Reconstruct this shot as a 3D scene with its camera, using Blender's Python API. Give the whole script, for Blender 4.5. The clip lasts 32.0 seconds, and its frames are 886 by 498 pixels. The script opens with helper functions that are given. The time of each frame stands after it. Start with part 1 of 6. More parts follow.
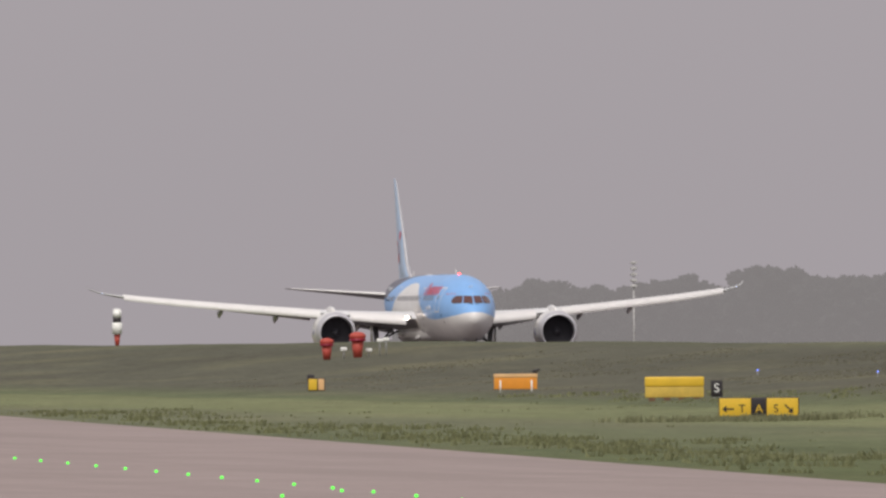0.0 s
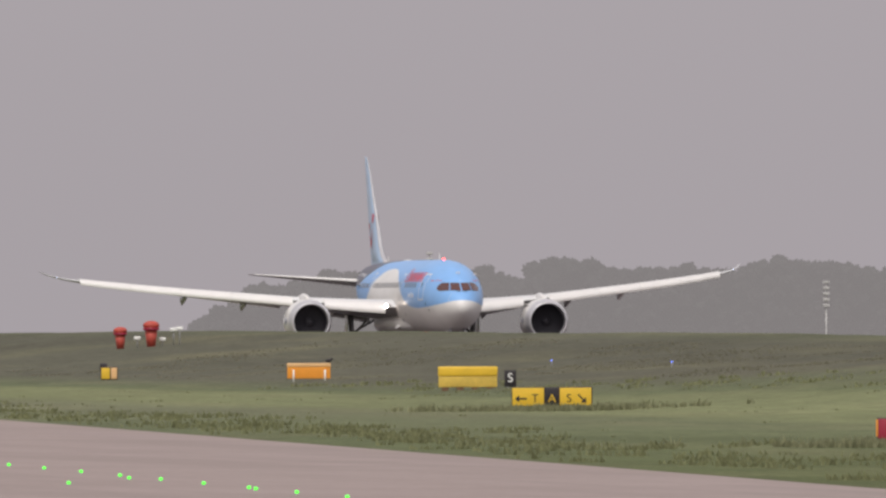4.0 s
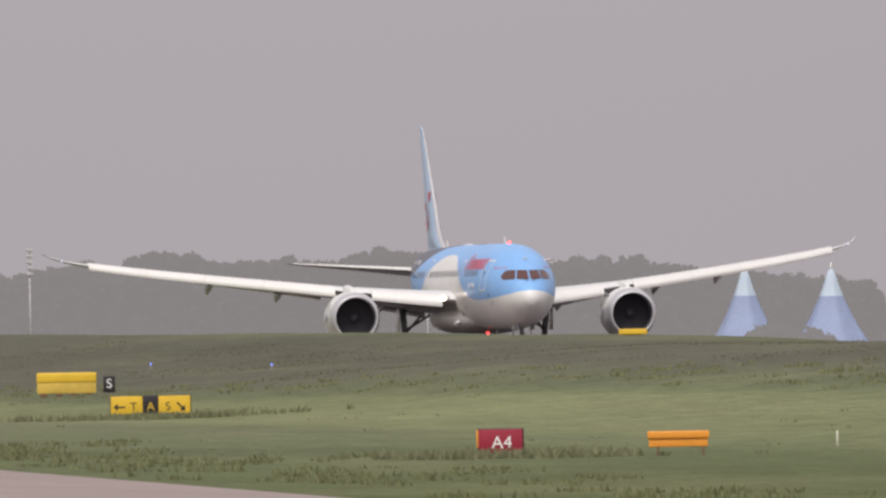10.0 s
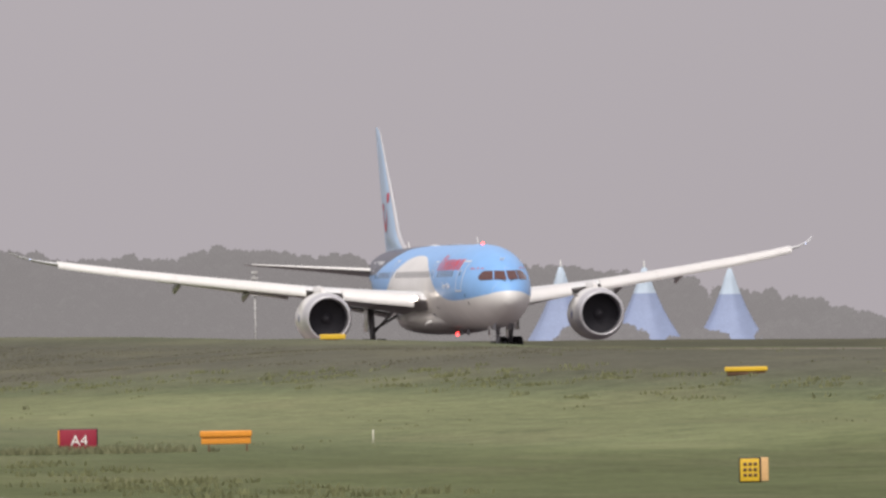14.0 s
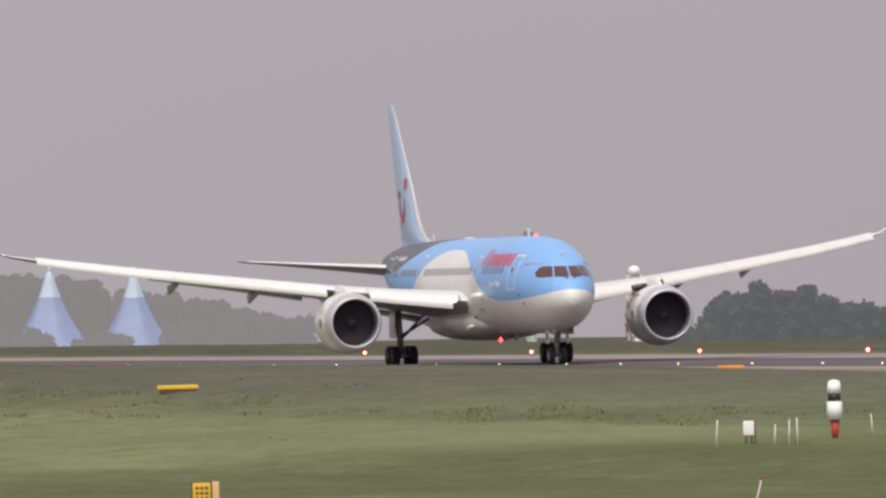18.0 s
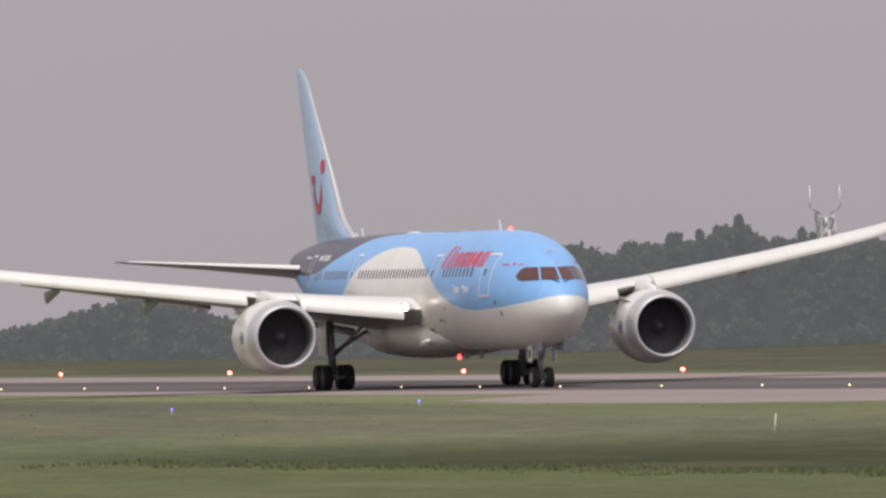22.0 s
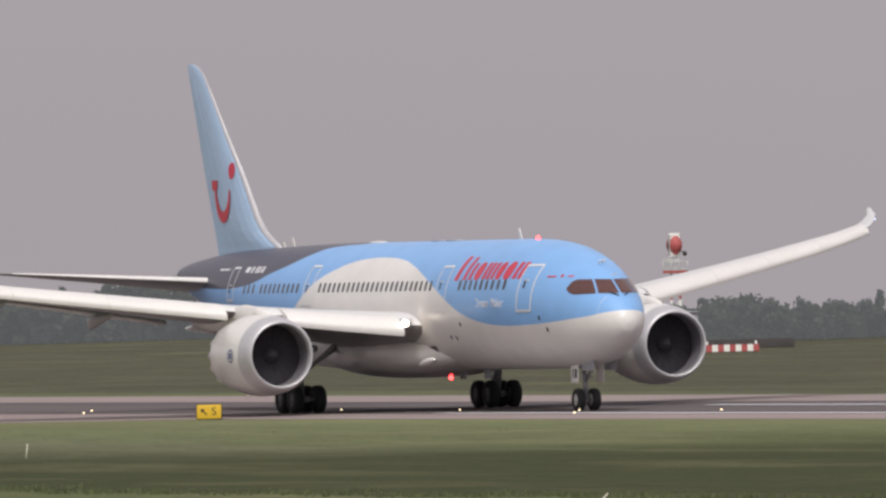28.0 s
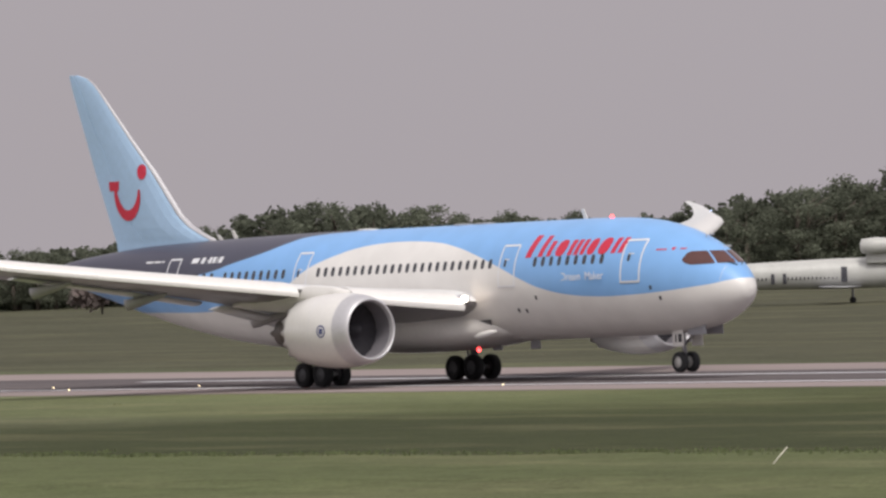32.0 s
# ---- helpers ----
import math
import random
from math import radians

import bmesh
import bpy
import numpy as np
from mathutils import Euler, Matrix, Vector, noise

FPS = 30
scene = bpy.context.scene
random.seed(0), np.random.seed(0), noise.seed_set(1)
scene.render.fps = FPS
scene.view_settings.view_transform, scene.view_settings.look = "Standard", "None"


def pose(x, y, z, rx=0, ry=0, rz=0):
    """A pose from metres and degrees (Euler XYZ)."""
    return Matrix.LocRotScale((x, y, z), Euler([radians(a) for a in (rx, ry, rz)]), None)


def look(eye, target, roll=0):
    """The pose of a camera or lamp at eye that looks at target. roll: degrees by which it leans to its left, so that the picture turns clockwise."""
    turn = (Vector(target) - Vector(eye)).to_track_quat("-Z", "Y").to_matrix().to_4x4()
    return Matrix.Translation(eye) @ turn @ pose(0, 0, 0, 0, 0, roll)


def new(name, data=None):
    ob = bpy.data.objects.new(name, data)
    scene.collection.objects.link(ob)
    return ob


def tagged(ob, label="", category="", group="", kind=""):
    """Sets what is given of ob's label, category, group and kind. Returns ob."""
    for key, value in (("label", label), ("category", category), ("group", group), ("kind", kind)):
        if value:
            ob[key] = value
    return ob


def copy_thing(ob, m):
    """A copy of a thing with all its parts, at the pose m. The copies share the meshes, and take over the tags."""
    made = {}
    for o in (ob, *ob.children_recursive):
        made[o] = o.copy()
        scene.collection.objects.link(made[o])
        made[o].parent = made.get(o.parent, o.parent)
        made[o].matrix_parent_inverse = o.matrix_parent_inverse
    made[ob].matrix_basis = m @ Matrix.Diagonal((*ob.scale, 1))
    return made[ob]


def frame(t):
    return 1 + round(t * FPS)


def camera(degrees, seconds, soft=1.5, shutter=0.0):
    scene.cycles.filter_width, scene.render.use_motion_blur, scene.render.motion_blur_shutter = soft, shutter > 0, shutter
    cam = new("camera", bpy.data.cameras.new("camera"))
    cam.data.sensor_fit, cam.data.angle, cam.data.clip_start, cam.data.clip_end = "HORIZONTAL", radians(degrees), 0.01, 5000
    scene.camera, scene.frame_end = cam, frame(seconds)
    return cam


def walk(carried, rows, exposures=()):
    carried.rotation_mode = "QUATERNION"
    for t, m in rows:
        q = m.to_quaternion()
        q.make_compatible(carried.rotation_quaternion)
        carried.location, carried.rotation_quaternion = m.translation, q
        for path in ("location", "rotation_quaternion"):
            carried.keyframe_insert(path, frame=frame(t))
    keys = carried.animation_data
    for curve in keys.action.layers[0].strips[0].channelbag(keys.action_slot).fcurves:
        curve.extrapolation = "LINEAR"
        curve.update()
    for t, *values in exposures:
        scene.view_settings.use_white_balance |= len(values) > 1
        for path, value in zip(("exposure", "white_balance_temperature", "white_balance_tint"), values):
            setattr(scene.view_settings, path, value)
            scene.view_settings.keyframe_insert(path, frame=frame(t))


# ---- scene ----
SUN_AZIMUTH, SUN_POWER, SKY_STRENGTH = 112, 1.6, 0.955
CLOUD_DARK, CLOUD_LIGHT = (0.392, 0.354, 0.379), (0.436, 0.397, 0.422)
EXPOSURES = [(0, -0.06), (2, -0.04), (6, 0.04), (11, 0.13), (13, 0.18), (17, 0.15), (21, 0.1), (25, 0.1), (28, 0.02), (29, 0.0), (31, 0.04), (32, 0.09)]
# ---- the camera and its way: seconds, eye, target, lean ----
CAMERA_ROWS = [
    (0, (-42.12, -231.49, 3.250), (-1025.813, -51.724, 8.582), -0.378),
    (0.5, (-42.19, -231.41, 3.379), (-1025.858, -51.495, 7.866), -0.455),
    (1, (-42.18, -231.37, 3.419), (-1025.588, -50.029, 7.693), -0.541),
    (1.5, (-42.30, -231.44, 3.442), (-1025.376, -48.292, 7.743), -0.499),
    (2, (-42.35, -231.31, 3.522), (-1025.051, -46.210, 9.195), -0.496),
    (2.5, (-42.33, -231.24, 3.617), (-1024.999, -45.950, 8.054), -0.569),
    (4.5, (-45.07, -230.72, 3.060), (-1025.786, -35.359, 7.467), -0.123),
    (5, (-45.22, -230.62, 3.110), (-1025.791, -34.483, 6.804), -0.177),
    (5.5, (-45.29, -230.74, 3.188), (-1025.636, -33.552, 9.220), -0.228),
    (6, (-45.20, -230.67, 3.230), (-1024.695, -29.343, 10.353), -0.303),
    (6.5, (-45.03, -230.68, 3.282), (-1023.708, -25.367, 9.550), -0.402),
    (7, (-45.25, -230.63, 3.296), (-1023.408, -22.896, 10.877), -0.414),
    (7.5, (-45.30, -230.65, 3.403), (-1022.955, -20.561, 11.226), -0.383),
    (8, (-45.75, -230.49, 3.391), (-1022.902, -18.020, 9.365), -0.454),
    (8.5, (-46.39, -230.41, 3.540), (-1022.914, -15.038, 7.386), -0.577),
    (9, (-47.03, -230.15, 3.636), (-1023.527, -14.660, 6.545), -0.788),
    (9.5, (-47.48, -230.10, 3.684), (-1023.550, -12.682, 7.739), -0.992),
    (10, (-48.28, -229.90, 3.789), (-1023.805, -10.028, 7.467), -0.985),
    (10.5, (-48.65, -229.85, 3.761), (-1022.865, -4.256, 5.955), -1.175),
    (11, (-47.65, -229.51, 3.882), (-1021.356, -1.717, 6.508), -1.224),
    (11.5, (-34.51, -230.58, 4.216), (-1008.516, -4.099, 7.536), -0.865),
    (12, (-16.65, -232.55, 4.108), (-991.095, -7.977, 8.177), -0.717),
    (12.5, (1.27, -234.89, 3.944), (-973.333, -11.004, 8.244), -0.869),
    (13, (19.04, -236.20, 4.102), (-955.789, -13.269, 7.164), -1.224),
    (13.5, (25.96, -236.66, 4.386), (-948.581, -12.484, 6.765), -1.130),
    (14, (27.15, -236.52, 4.542), (-946.828, -9.916, 7.480), -1.098),
    (14.5, (28.14, -236.79, 4.641), (-944.651, -5.133, 8.163), -1.138),
    (16.5, (48.17, -243.38, 5.606), (-920.086, 6.586, 6.347), -1.247),
    (17, (49.48, -243.79, 5.590), (-917.895, 9.561, 6.793), -1.314),
    (17.5, (50.57, -244.06, 5.601), (-915.085, 15.754, 6.631), -1.368),
    (18, (51.08, -244.21, 5.636), (-912.714, 22.444, 7.400), -1.439),
    (18.5, (51.21, -244.30, 5.641), (-910.885, 28.390, 7.754), -1.492),
    (19, (51.57, -244.41, 5.618), (-908.062, 36.855, 7.904), -1.481),
    (19.5, (51.74, -244.60, 5.642), (-905.567, 44.455, 7.231), -1.275),
    (20, (51.50, -244.37, 5.679), (-903.746, 51.431, 6.295), -1.475),
    (20.5, (50.95, -243.70, 5.712), (-902.280, 58.534, 6.128), -1.384),
    (21, (50.53, -242.13, 5.763), (-900.296, 67.597, 6.540), -1.415),
    (21.5, (50.02, -240.37, 5.820), (-898.712, 75.692, 7.188), -1.516),
    (22, (49.69, -238.83, 5.874), (-896.725, 84.118, 7.393), -1.619),
    (22.5, (49.86, -240.19, 5.912), (-893.283, 92.180, 7.998), -1.303),
    (23, (55.02, -247.03, 5.979), (-881.804, 102.771, 8.333), -1.283),
    (23.5, (68.13, -259.02, 6.163), (-863.135, 105.313, 9.342), -1.443),
    (24, (80.78, -271.54, 6.388), (-846.952, 101.707, 8.806), -1.353),
    (24.5, (88.36, -278.44, 6.560), (-833.369, 109.409, 7.209), -1.579),
    (25, (88.98, -282.01, 6.815), (-829.218, 114.092, 9.405), -1.456),
    (25.5, (87.89, -283.69, 7.122), (-825.673, 122.981, 10.577), -1.226),
    (27.5, (105.93, -285.78, 7.661), (-800.394, 136.794, 6.459), -1.453),
    (28, (111.97, -295.72, 7.940), (-788.076, 140.062, 7.269), -1.461),
    (28.5, (117.42, -307.00, 8.249), (-775.547, 143.113, 7.403), -1.362),
    (29, (123.57, -320.03, 8.582), (-759.907, 148.433, 6.328), -1.417),
    (29.5, (130.45, -334.06, 8.945), (-744.702, 149.771, 5.979), -1.502),
    (30, (136.19, -349.14, 9.363), (-730.379, 149.899, 6.017), -1.640),
    (30.5, (141.00, -365.45, 9.842), (-713.653, 153.723, 5.579), -1.507),
    (31, (146.27, -382.40, 10.355), (-697.725, 153.939, 5.703), -1.45),
    (31.5, (155.70, -397.53, 10.860), (-679.675, 152.129, 5.520), -1.72),
    (32, (165.56, -412.36, 11.374), (-664.069, 145.919, 5.136), -2.05),
]
cam = camera(3.4543, 32.0, soft=2.6)
walk(cam, [(t, look(eye, target, lean)) for t, eye, target, lean in CAMERA_ROWS], exposures=EXPOSURES)


# ---- world, sun ----
world = bpy.data.worlds.new("overcast_sky")
scene.world = world
world.use_nodes = True
wn, wl = world.node_tree.nodes, world.node_tree.links
wn.clear()
w_out = wn.new("ShaderNodeOutputWorld")
w_bg = wn.new("ShaderNodeBackground")
w_sky = wn.new("ShaderNodeTexSky")
w_sky.sky_type = "NISHITA"
w_sky.sun_disc = False
w_sky.sun_elevation, w_sky.sun_rotation = radians(55), radians(SUN_AZIMUTH)
w_sky.air_density, w_sky.dust_density, w_sky.ozone_density = 1.0, 6.0, 1.0
w_hsv = wn.new("ShaderNodeHueSaturation")
w_hsv.inputs["Saturation"].default_value = 0.15
w_gain = wn.new("ShaderNodeMix")
w_gain.data_type = "RGBA"
w_gain.inputs["Factor"].default_value = 0.93
w_cloud = wn.new("ShaderNodeTexNoise")
w_cloud.inputs["Scale"].default_value = 2.2
w_cloud.inputs["Detail"].default_value = 4
w_ramp = wn.new("ShaderNodeValToRGB")
w_ramp.color_ramp.elements[0].color = (*CLOUD_DARK, 1)
w_ramp.color_ramp.elements[1].color = (*CLOUD_LIGHT, 1)
w_ramp.color_ramp.elements[0].position, w_ramp.color_ramp.elements[1].position = 0.3, 0.7
wl.new(w_sky.outputs["Color"], w_hsv.inputs["Color"])
wl.new(w_hsv.outputs["Color"], w_gain.inputs["A"])
wl.new(w_cloud.outputs["Fac"], w_ramp.inputs["Fac"])
wl.new(w_ramp.outputs["Color"], w_gain.inputs["B"])
wl.new(w_gain.outputs["Result"], w_bg.inputs["Color"])
w_bg.inputs["Strength"].default_value = SKY_STRENGTH
wl.new(w_bg.outputs["Background"], w_out.inputs["Surface"])

sun_data = bpy.data.lights.new("sun", "SUN")
sun_data.energy, sun_data.angle, sun_data.color = SUN_POWER, radians(12), (1.0, 0.94, 0.86)
sun = new("sun", sun_data)
sun.matrix_world = look((0, 0, 0), (-math.sin(radians(SUN_AZIMUTH)) * math.cos(radians(55)), -math.cos(radians(SUN_AZIMUTH)) * math.cos(radians(55)), -math.sin(radians(55))))
sun.location = (0, 0, 300)


# ---- materials ----
def principled(name, color, rough=0.5, metal=0.0, noise_scale=0.0, noise_amount=0.15, bump=0.0, bump_scale=0.0, coat=0.0, fine=0.0):
    """A surface with two scales of variation in object space."""
    m = bpy.data.materials.new(name)
    m.use_nodes = True
    n, l = m.node_tree.nodes, m.node_tree.links
    b = n["Principled BSDF"]
    b.inputs["Base Color"].default_value = (*color, 1)
    b.inputs["Roughness"].default_value = rough
    b.inputs["Metallic"].default_value = metal
    b.inputs["Coat Weight"].default_value = coat
    if noise_scale:
        tc = n.new("ShaderNodeTexCoord")
        big = n.new("ShaderNodeTexNoise")
        big.inputs["Scale"].default_value, big.inputs["Detail"].default_value = noise_scale, 6
        small = n.new("ShaderNodeTexNoise")
        small.inputs["Scale"].default_value, small.inputs["Detail"].default_value = (fine or noise_scale * 9), 4
        add = n.new("ShaderNodeMath")
        add.operation = "ADD"
        ramp = n.new("ShaderNodeMapRange")
        ramp.inputs["From Min"].default_value, ramp.inputs["From Max"].default_value = 0.6, 1.4
        ramp.inputs["To Min"].default_value, ramp.inputs["To Max"].default_value = 1 - noise_amount, 1 + noise_amount
        mul = n.new("ShaderNodeVectorMath")
        mul.operation = "SCALE"
        mul.inputs[0].default_value = color
        l.new(tc.outputs["Object"], big.inputs["Vector"])
        l.new(tc.outputs["Object"], small.inputs["Vector"])
        l.new(big.outputs["Fac"], add.inputs[0])
        l.new(small.outputs["Fac"], add.inputs[1])
        l.new(add.outputs["Value"], ramp.inputs["Value"])
        l.new(ramp.outputs["Result"], mul.inputs["Scale"])
        l.new(mul.outputs["Vector"], b.inputs["Base Color"])
        if bump:
            bp = n.new("ShaderNodeBump")
            bp.inputs["Strength"].default_value, bp.inputs["Distance"].default_value = bump, bump_scale or 0.02
            l.new(small.outputs["Fac"], bp.inputs["Height"])
            l.new(bp.outputs["Normal"], b.inputs["Normal"])
    return m


def glow(name, color, power):
    m = bpy.data.materials.new(name)
    m.use_nodes = True
    b = m.node_tree.nodes["Principled BSDF"]
    b.inputs["Base Color"].default_value = (*color, 1)
    b.inputs["Emission Color"].default_value = (*color, 1)
    b.inputs["Emission Strength"].default_value = power
    return m


WHITE = (0.72, 0.70, 0.68)
SKY_BLUE = (0.208, 0.42, 0.765)
NAVY = (0.055, 0.055, 0.085)
RED = (0.58, 0.025, 0.06)
M_WHITE = principled("white_gloss_paint", WHITE, 0.28, 0, 0.5, 0.05, coat=0.4)
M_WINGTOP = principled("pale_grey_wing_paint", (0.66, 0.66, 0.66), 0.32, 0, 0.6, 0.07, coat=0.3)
M_FINBLUE = principled("pale_blue_fin_paint", (0.40, 0.575, 0.80), 0.3, 0, 0.4, 0.06, coat=0.4)
M_RED = principled("red_paint", RED, 0.35, 0, 2.0, 0.06)
M_SILVER = principled("brushed_silver_metal", (0.60, 0.59, 0.61), 0.46, 0.55, 1.5, 0.08)
M_STEEL = principled("grey_gear_steel", (0.34, 0.34, 0.36), 0.45, 0.4, 3.0, 0.15)
M_DARK = principled("matte_near_black", (0.050, 0.048, 0.054), 0.6, 0, 2.0, 0.2)
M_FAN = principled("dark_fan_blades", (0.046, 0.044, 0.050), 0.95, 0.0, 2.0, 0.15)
# grey paint, darkened further for the shade beneath wings and tailplanes
M_WINGUNDER = principled("shade_darkened_grey_paint", (0.21, 0.20, 0.205), 0.4, 0, 0.6, 0.10, coat=0.2)
M_FAIRING = principled("pale_grey_fairing_paint", (0.42, 0.41, 0.42), 0.4, 0, 0.8, 0.08)
M_DUCT = principled("dark_grey_duct_lining", (0.19, 0.18, 0.20), 0.5, 0, 1.0, 0.12)
M_DARKHUB = principled("dark_grey_wheel_hub", (0.12, 0.12, 0.13), 0.5, 0.2, 3.0, 0.12)
# near black with hardly any gloss, so the fan does not stand out
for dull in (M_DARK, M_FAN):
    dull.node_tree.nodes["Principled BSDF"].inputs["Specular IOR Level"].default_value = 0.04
M_TYRE = principled("black_tyre_rubber", (0.018, 0.018, 0.02), 0.8, 0, 4.0, 0.25, 0.2)
M_RIM = principled("pale_wheel_hub", (0.55, 0.54, 0.52), 0.4, 0.3, 3.0, 0.1)
M_GLASS = principled("tinted_cockpit_glass", (0.10, 0.045, 0.04), 0.08, 0, 2.0, 0.2)
M_CABIN = principled("dark_cabin_glass", (0.055, 0.055, 0.065), 0.1, 0, 2.0, 0.2)
M_LINE = principled("white_line_paint", (0.72, 0.73, 0.76), 0.5, 0, 3.0, 0.06)
M_GREYPAINT = principled("grey_paint", (0.30, 0.30, 0.33), 0.5, 0, 2.0, 0.1)
M_EXHAUST = principled("burnt_exhaust_metal", (0.16, 0.14, 0.13), 0.45, 0.7, 2.0, 0.15)
M_BLUEMARK = principled("deep_blue_paint", (0.03, 0.05, 0.20), 0.4, 0, 3.0, 0.06)
G_LAMP = glow("landing_lamp_glass", (1.0, 0.85, 0.7), 14)
G_RED = glow("red_beacon_glass", (1.0, 0.06, 0.06), 6)
G_NAVR = glow("blue_white_tip_lamp", (0.6, 0.7, 1.0), 1.2)


def mix_by(n, l, mask, a, b):
    """Colour a where mask is 0 and b where it is 1; a, b are colours or sockets."""
    mx = n.new("ShaderNodeMix")
    mx.data_type = "RGBA"
    l.new(mask, mx.inputs["Factor"])
    for key, v in (("A", a), ("B", b)):
        if isinstance(v, tuple):
            mx.inputs[key].default_value = (*v, 1)
        else:
            l.new(v, mx.inputs[key])
    return mx.outputs["Result"]


def livery():
    """The fuselage paint: white belly and lens, light blue band, navy rear crown, by height over station curves."""
    m = bpy.data.materials.new("airliner_livery_paint")
    m.use_nodes = True
    n, l = m.node_tree.nodes, m.node_tree.links
    b = n["Principled BSDF"]
    b.inputs["Roughness"].default_value, b.inputs["Coat Weight"].default_value = 0.42, 0.12
    tc = n.new("ShaderNodeTexCoord")
    sep = n.new("ShaderNodeSeparateXYZ")
    l.new(tc.outputs["Object"], sep.inputs["Vector"])

    def over(points):
        # 1 where z lies above the curve through (x, z)
        xs = n.new("ShaderNodeMapRange")
        xs.inputs["From Min"].default_value, xs.inputs["From Max"].default_value = -57, 1
        l.new(sep.outputs["X"], xs.inputs["Value"])
        cv = n.new("ShaderNodeFloatCurve")
        c = cv.mapping.curves[0]
        pts = [((x + 57) / 58, z / 10) for x, z in points]
        c.points[0].location, c.points[1].location = pts[0], pts[-1]
        for q in pts[1:-1]:
            c.points.new(*q)
        cv.mapping.update()
        l.new(xs.outputs["Result"], cv.inputs["Value"])
        zz = n.new("ShaderNodeMath")
        zz.operation = "MULTIPLY_ADD"
        l.new(cv.outputs["Value"], zz.inputs[0])
        zz.inputs[1].default_value, zz.inputs[2].default_value = -10, 0
        sub = n.new("ShaderNodeMath")
        sub.operation = "ADD"
        l.new(zz.outputs["Value"], sub.inputs[0])
        l.new(sep.outputs["Z"], sub.inputs[1])
        st = n.new("ShaderNodeMapRange")
        st.inputs["From Min"].default_value, st.inputs["From Max"].default_value = -0.015, 0.015
        l.new(sub.outputs["Value"], st.inputs["Value"])
        return st.outputs["Result"]

    blue = over(BLUE_EDGE)
    navy = over(NAVY_EDGE)
    grime = n.new("ShaderNodeTexNoise")
    grime.inputs["Scale"].default_value, grime.inputs["Detail"].default_value = 0.7, 7
    l.new(tc.outputs["Object"], grime.inputs["Vector"])
    gr = n.new("ShaderNodeMapRange")
    gr.inputs["From Min"].default_value, gr.inputs["From Max"].default_value = 0.3, 0.7
    gr.inputs["To Min"].default_value, gr.inputs["To Max"].default_value = 0.93, 1.03
    l.new(grime.outputs["Fac"], gr.inputs["Value"])
    col = mix_by(n, l, navy, mix_by(n, l, blue, WHITE, SKY_BLUE), NAVY)
    sc = n.new("ShaderNodeVectorMath")
    sc.operation = "SCALE"
    l.new(col, sc.inputs[0])
    l.new(gr.outputs["Result"], sc.inputs["Scale"])
    l.new(sc.outputs["Vector"], b.inputs["Base Color"])
    return m


# curves over the station (metres behind the nose are negative) and the height
BLUE_EDGE = [(-57.0, 5.2), (-52.7, 4.7), (-49.2, 4.25), (-44.7, 4.1), (-39.7, 4.05), (-36.2, 4.25), (-34.2, 4.65), (-33.0, 5.26), (-31.9, 5.88), (-30.9, 6.27), (-29.7, 6.6), (-28.15, 6.93), (-26.4, 7.09), (-24.46, 7.12), (-21.94, 6.99), (-20.19, 6.72), (-18.35, 6.27), (-17.15, 5.9), (-16.0, 5.51), (-14.5, 4.95), (-13.1, 4.49), (-10.9, 4.08), (-8.6, 3.92), (-6.3, 3.94), (-4.3, 4.04), (-2.8, 4.17), (-1.6, 4.3), (-0.8, 4.46), (1.0, 4.7)]
NAVY_EDGE = [(-57.0, 5.9), (-51.7, 5.9), (-46.2, 5.81), (-43.7, 5.81), (-41.3, 5.92), (-39.7, 6.12), (-38.3, 6.43), (-36.1, 6.89), (-34.4, 7.38), (-33.6, 7.6), (-32.1, 7.72), (-30.0, 7.81), (-26.79, 8.6), (-20.0, 9.5), (1.0, 9.9)]
M_LIVERY = livery()


# ---- helpers for meshes ----
def part(name, bm, material, parent=None, label="", smooth=True):
    """Links a bmesh as one mesh object, under a thing or a part where one is given."""
    me = bpy.data.meshes.new(name)
    bm.to_mesh(me)
    bm.free()
    for mat in material if isinstance(material, (list, tuple)) else (material,):
        me.materials.append(mat)
    if smooth:
        me.polygons.foreach_set("use_smooth", [True] * len(me.polygons))
    ob = new(name, me)
    ob.parent = parent
    return tagged(ob, label) if label else ob


def empty(name, m=None, label="", category="", group="", kind=""):
    ob = new(name)
    if m is not None:
        ob.matrix_world = m
    return tagged(ob, label, category, group, kind)


def loft(rings, close=True, caps=(True, True)):
    """A bmesh skin over rings of equal point counts."""
    bm = bmesh.new()
    vs = [[bm.verts.new(p) for p in r] for r in rings]
    k = len(rings[0])
    for a, b in zip(vs, vs[1:]):
        for i in range(k if close else k - 1):
            bm.faces.new((a[i], a[(i + 1) % k], b[(i + 1) % k], b[i]))
    if close and caps[0]:
        bm.faces.new(vs[0][::-1])
    if close and caps[1]:
        bm.faces.new(vs[-1])
    bmesh.ops.recalc_face_normals(bm, faces=bm.faces)
    return bm


def add_box(bm, x0, x1, y0, y1, z0, z1, bevel=0.0):
    r = bmesh.ops.create_cube(bm, size=1, matrix=Matrix.Translation(((x0 + x1) / 2, (y0 + y1) / 2, (z0 + z1) / 2)) @ Matrix.Diagonal((x1 - x0, y1 - y0, z1 - z0, 1)))
    if bevel:
        es = list({e for v in r["verts"] for e in v.link_edges})
        bmesh.ops.bevel(bm, geom=es, offset=bevel, segments=2, affect="EDGES", profile=0.6)
    return bm


def box(x0, x1, y0, y1, z0, z1, bevel=0.0):
    return add_box(bmesh.new(), x0, x1, y0, y1, z0, z1, bevel)


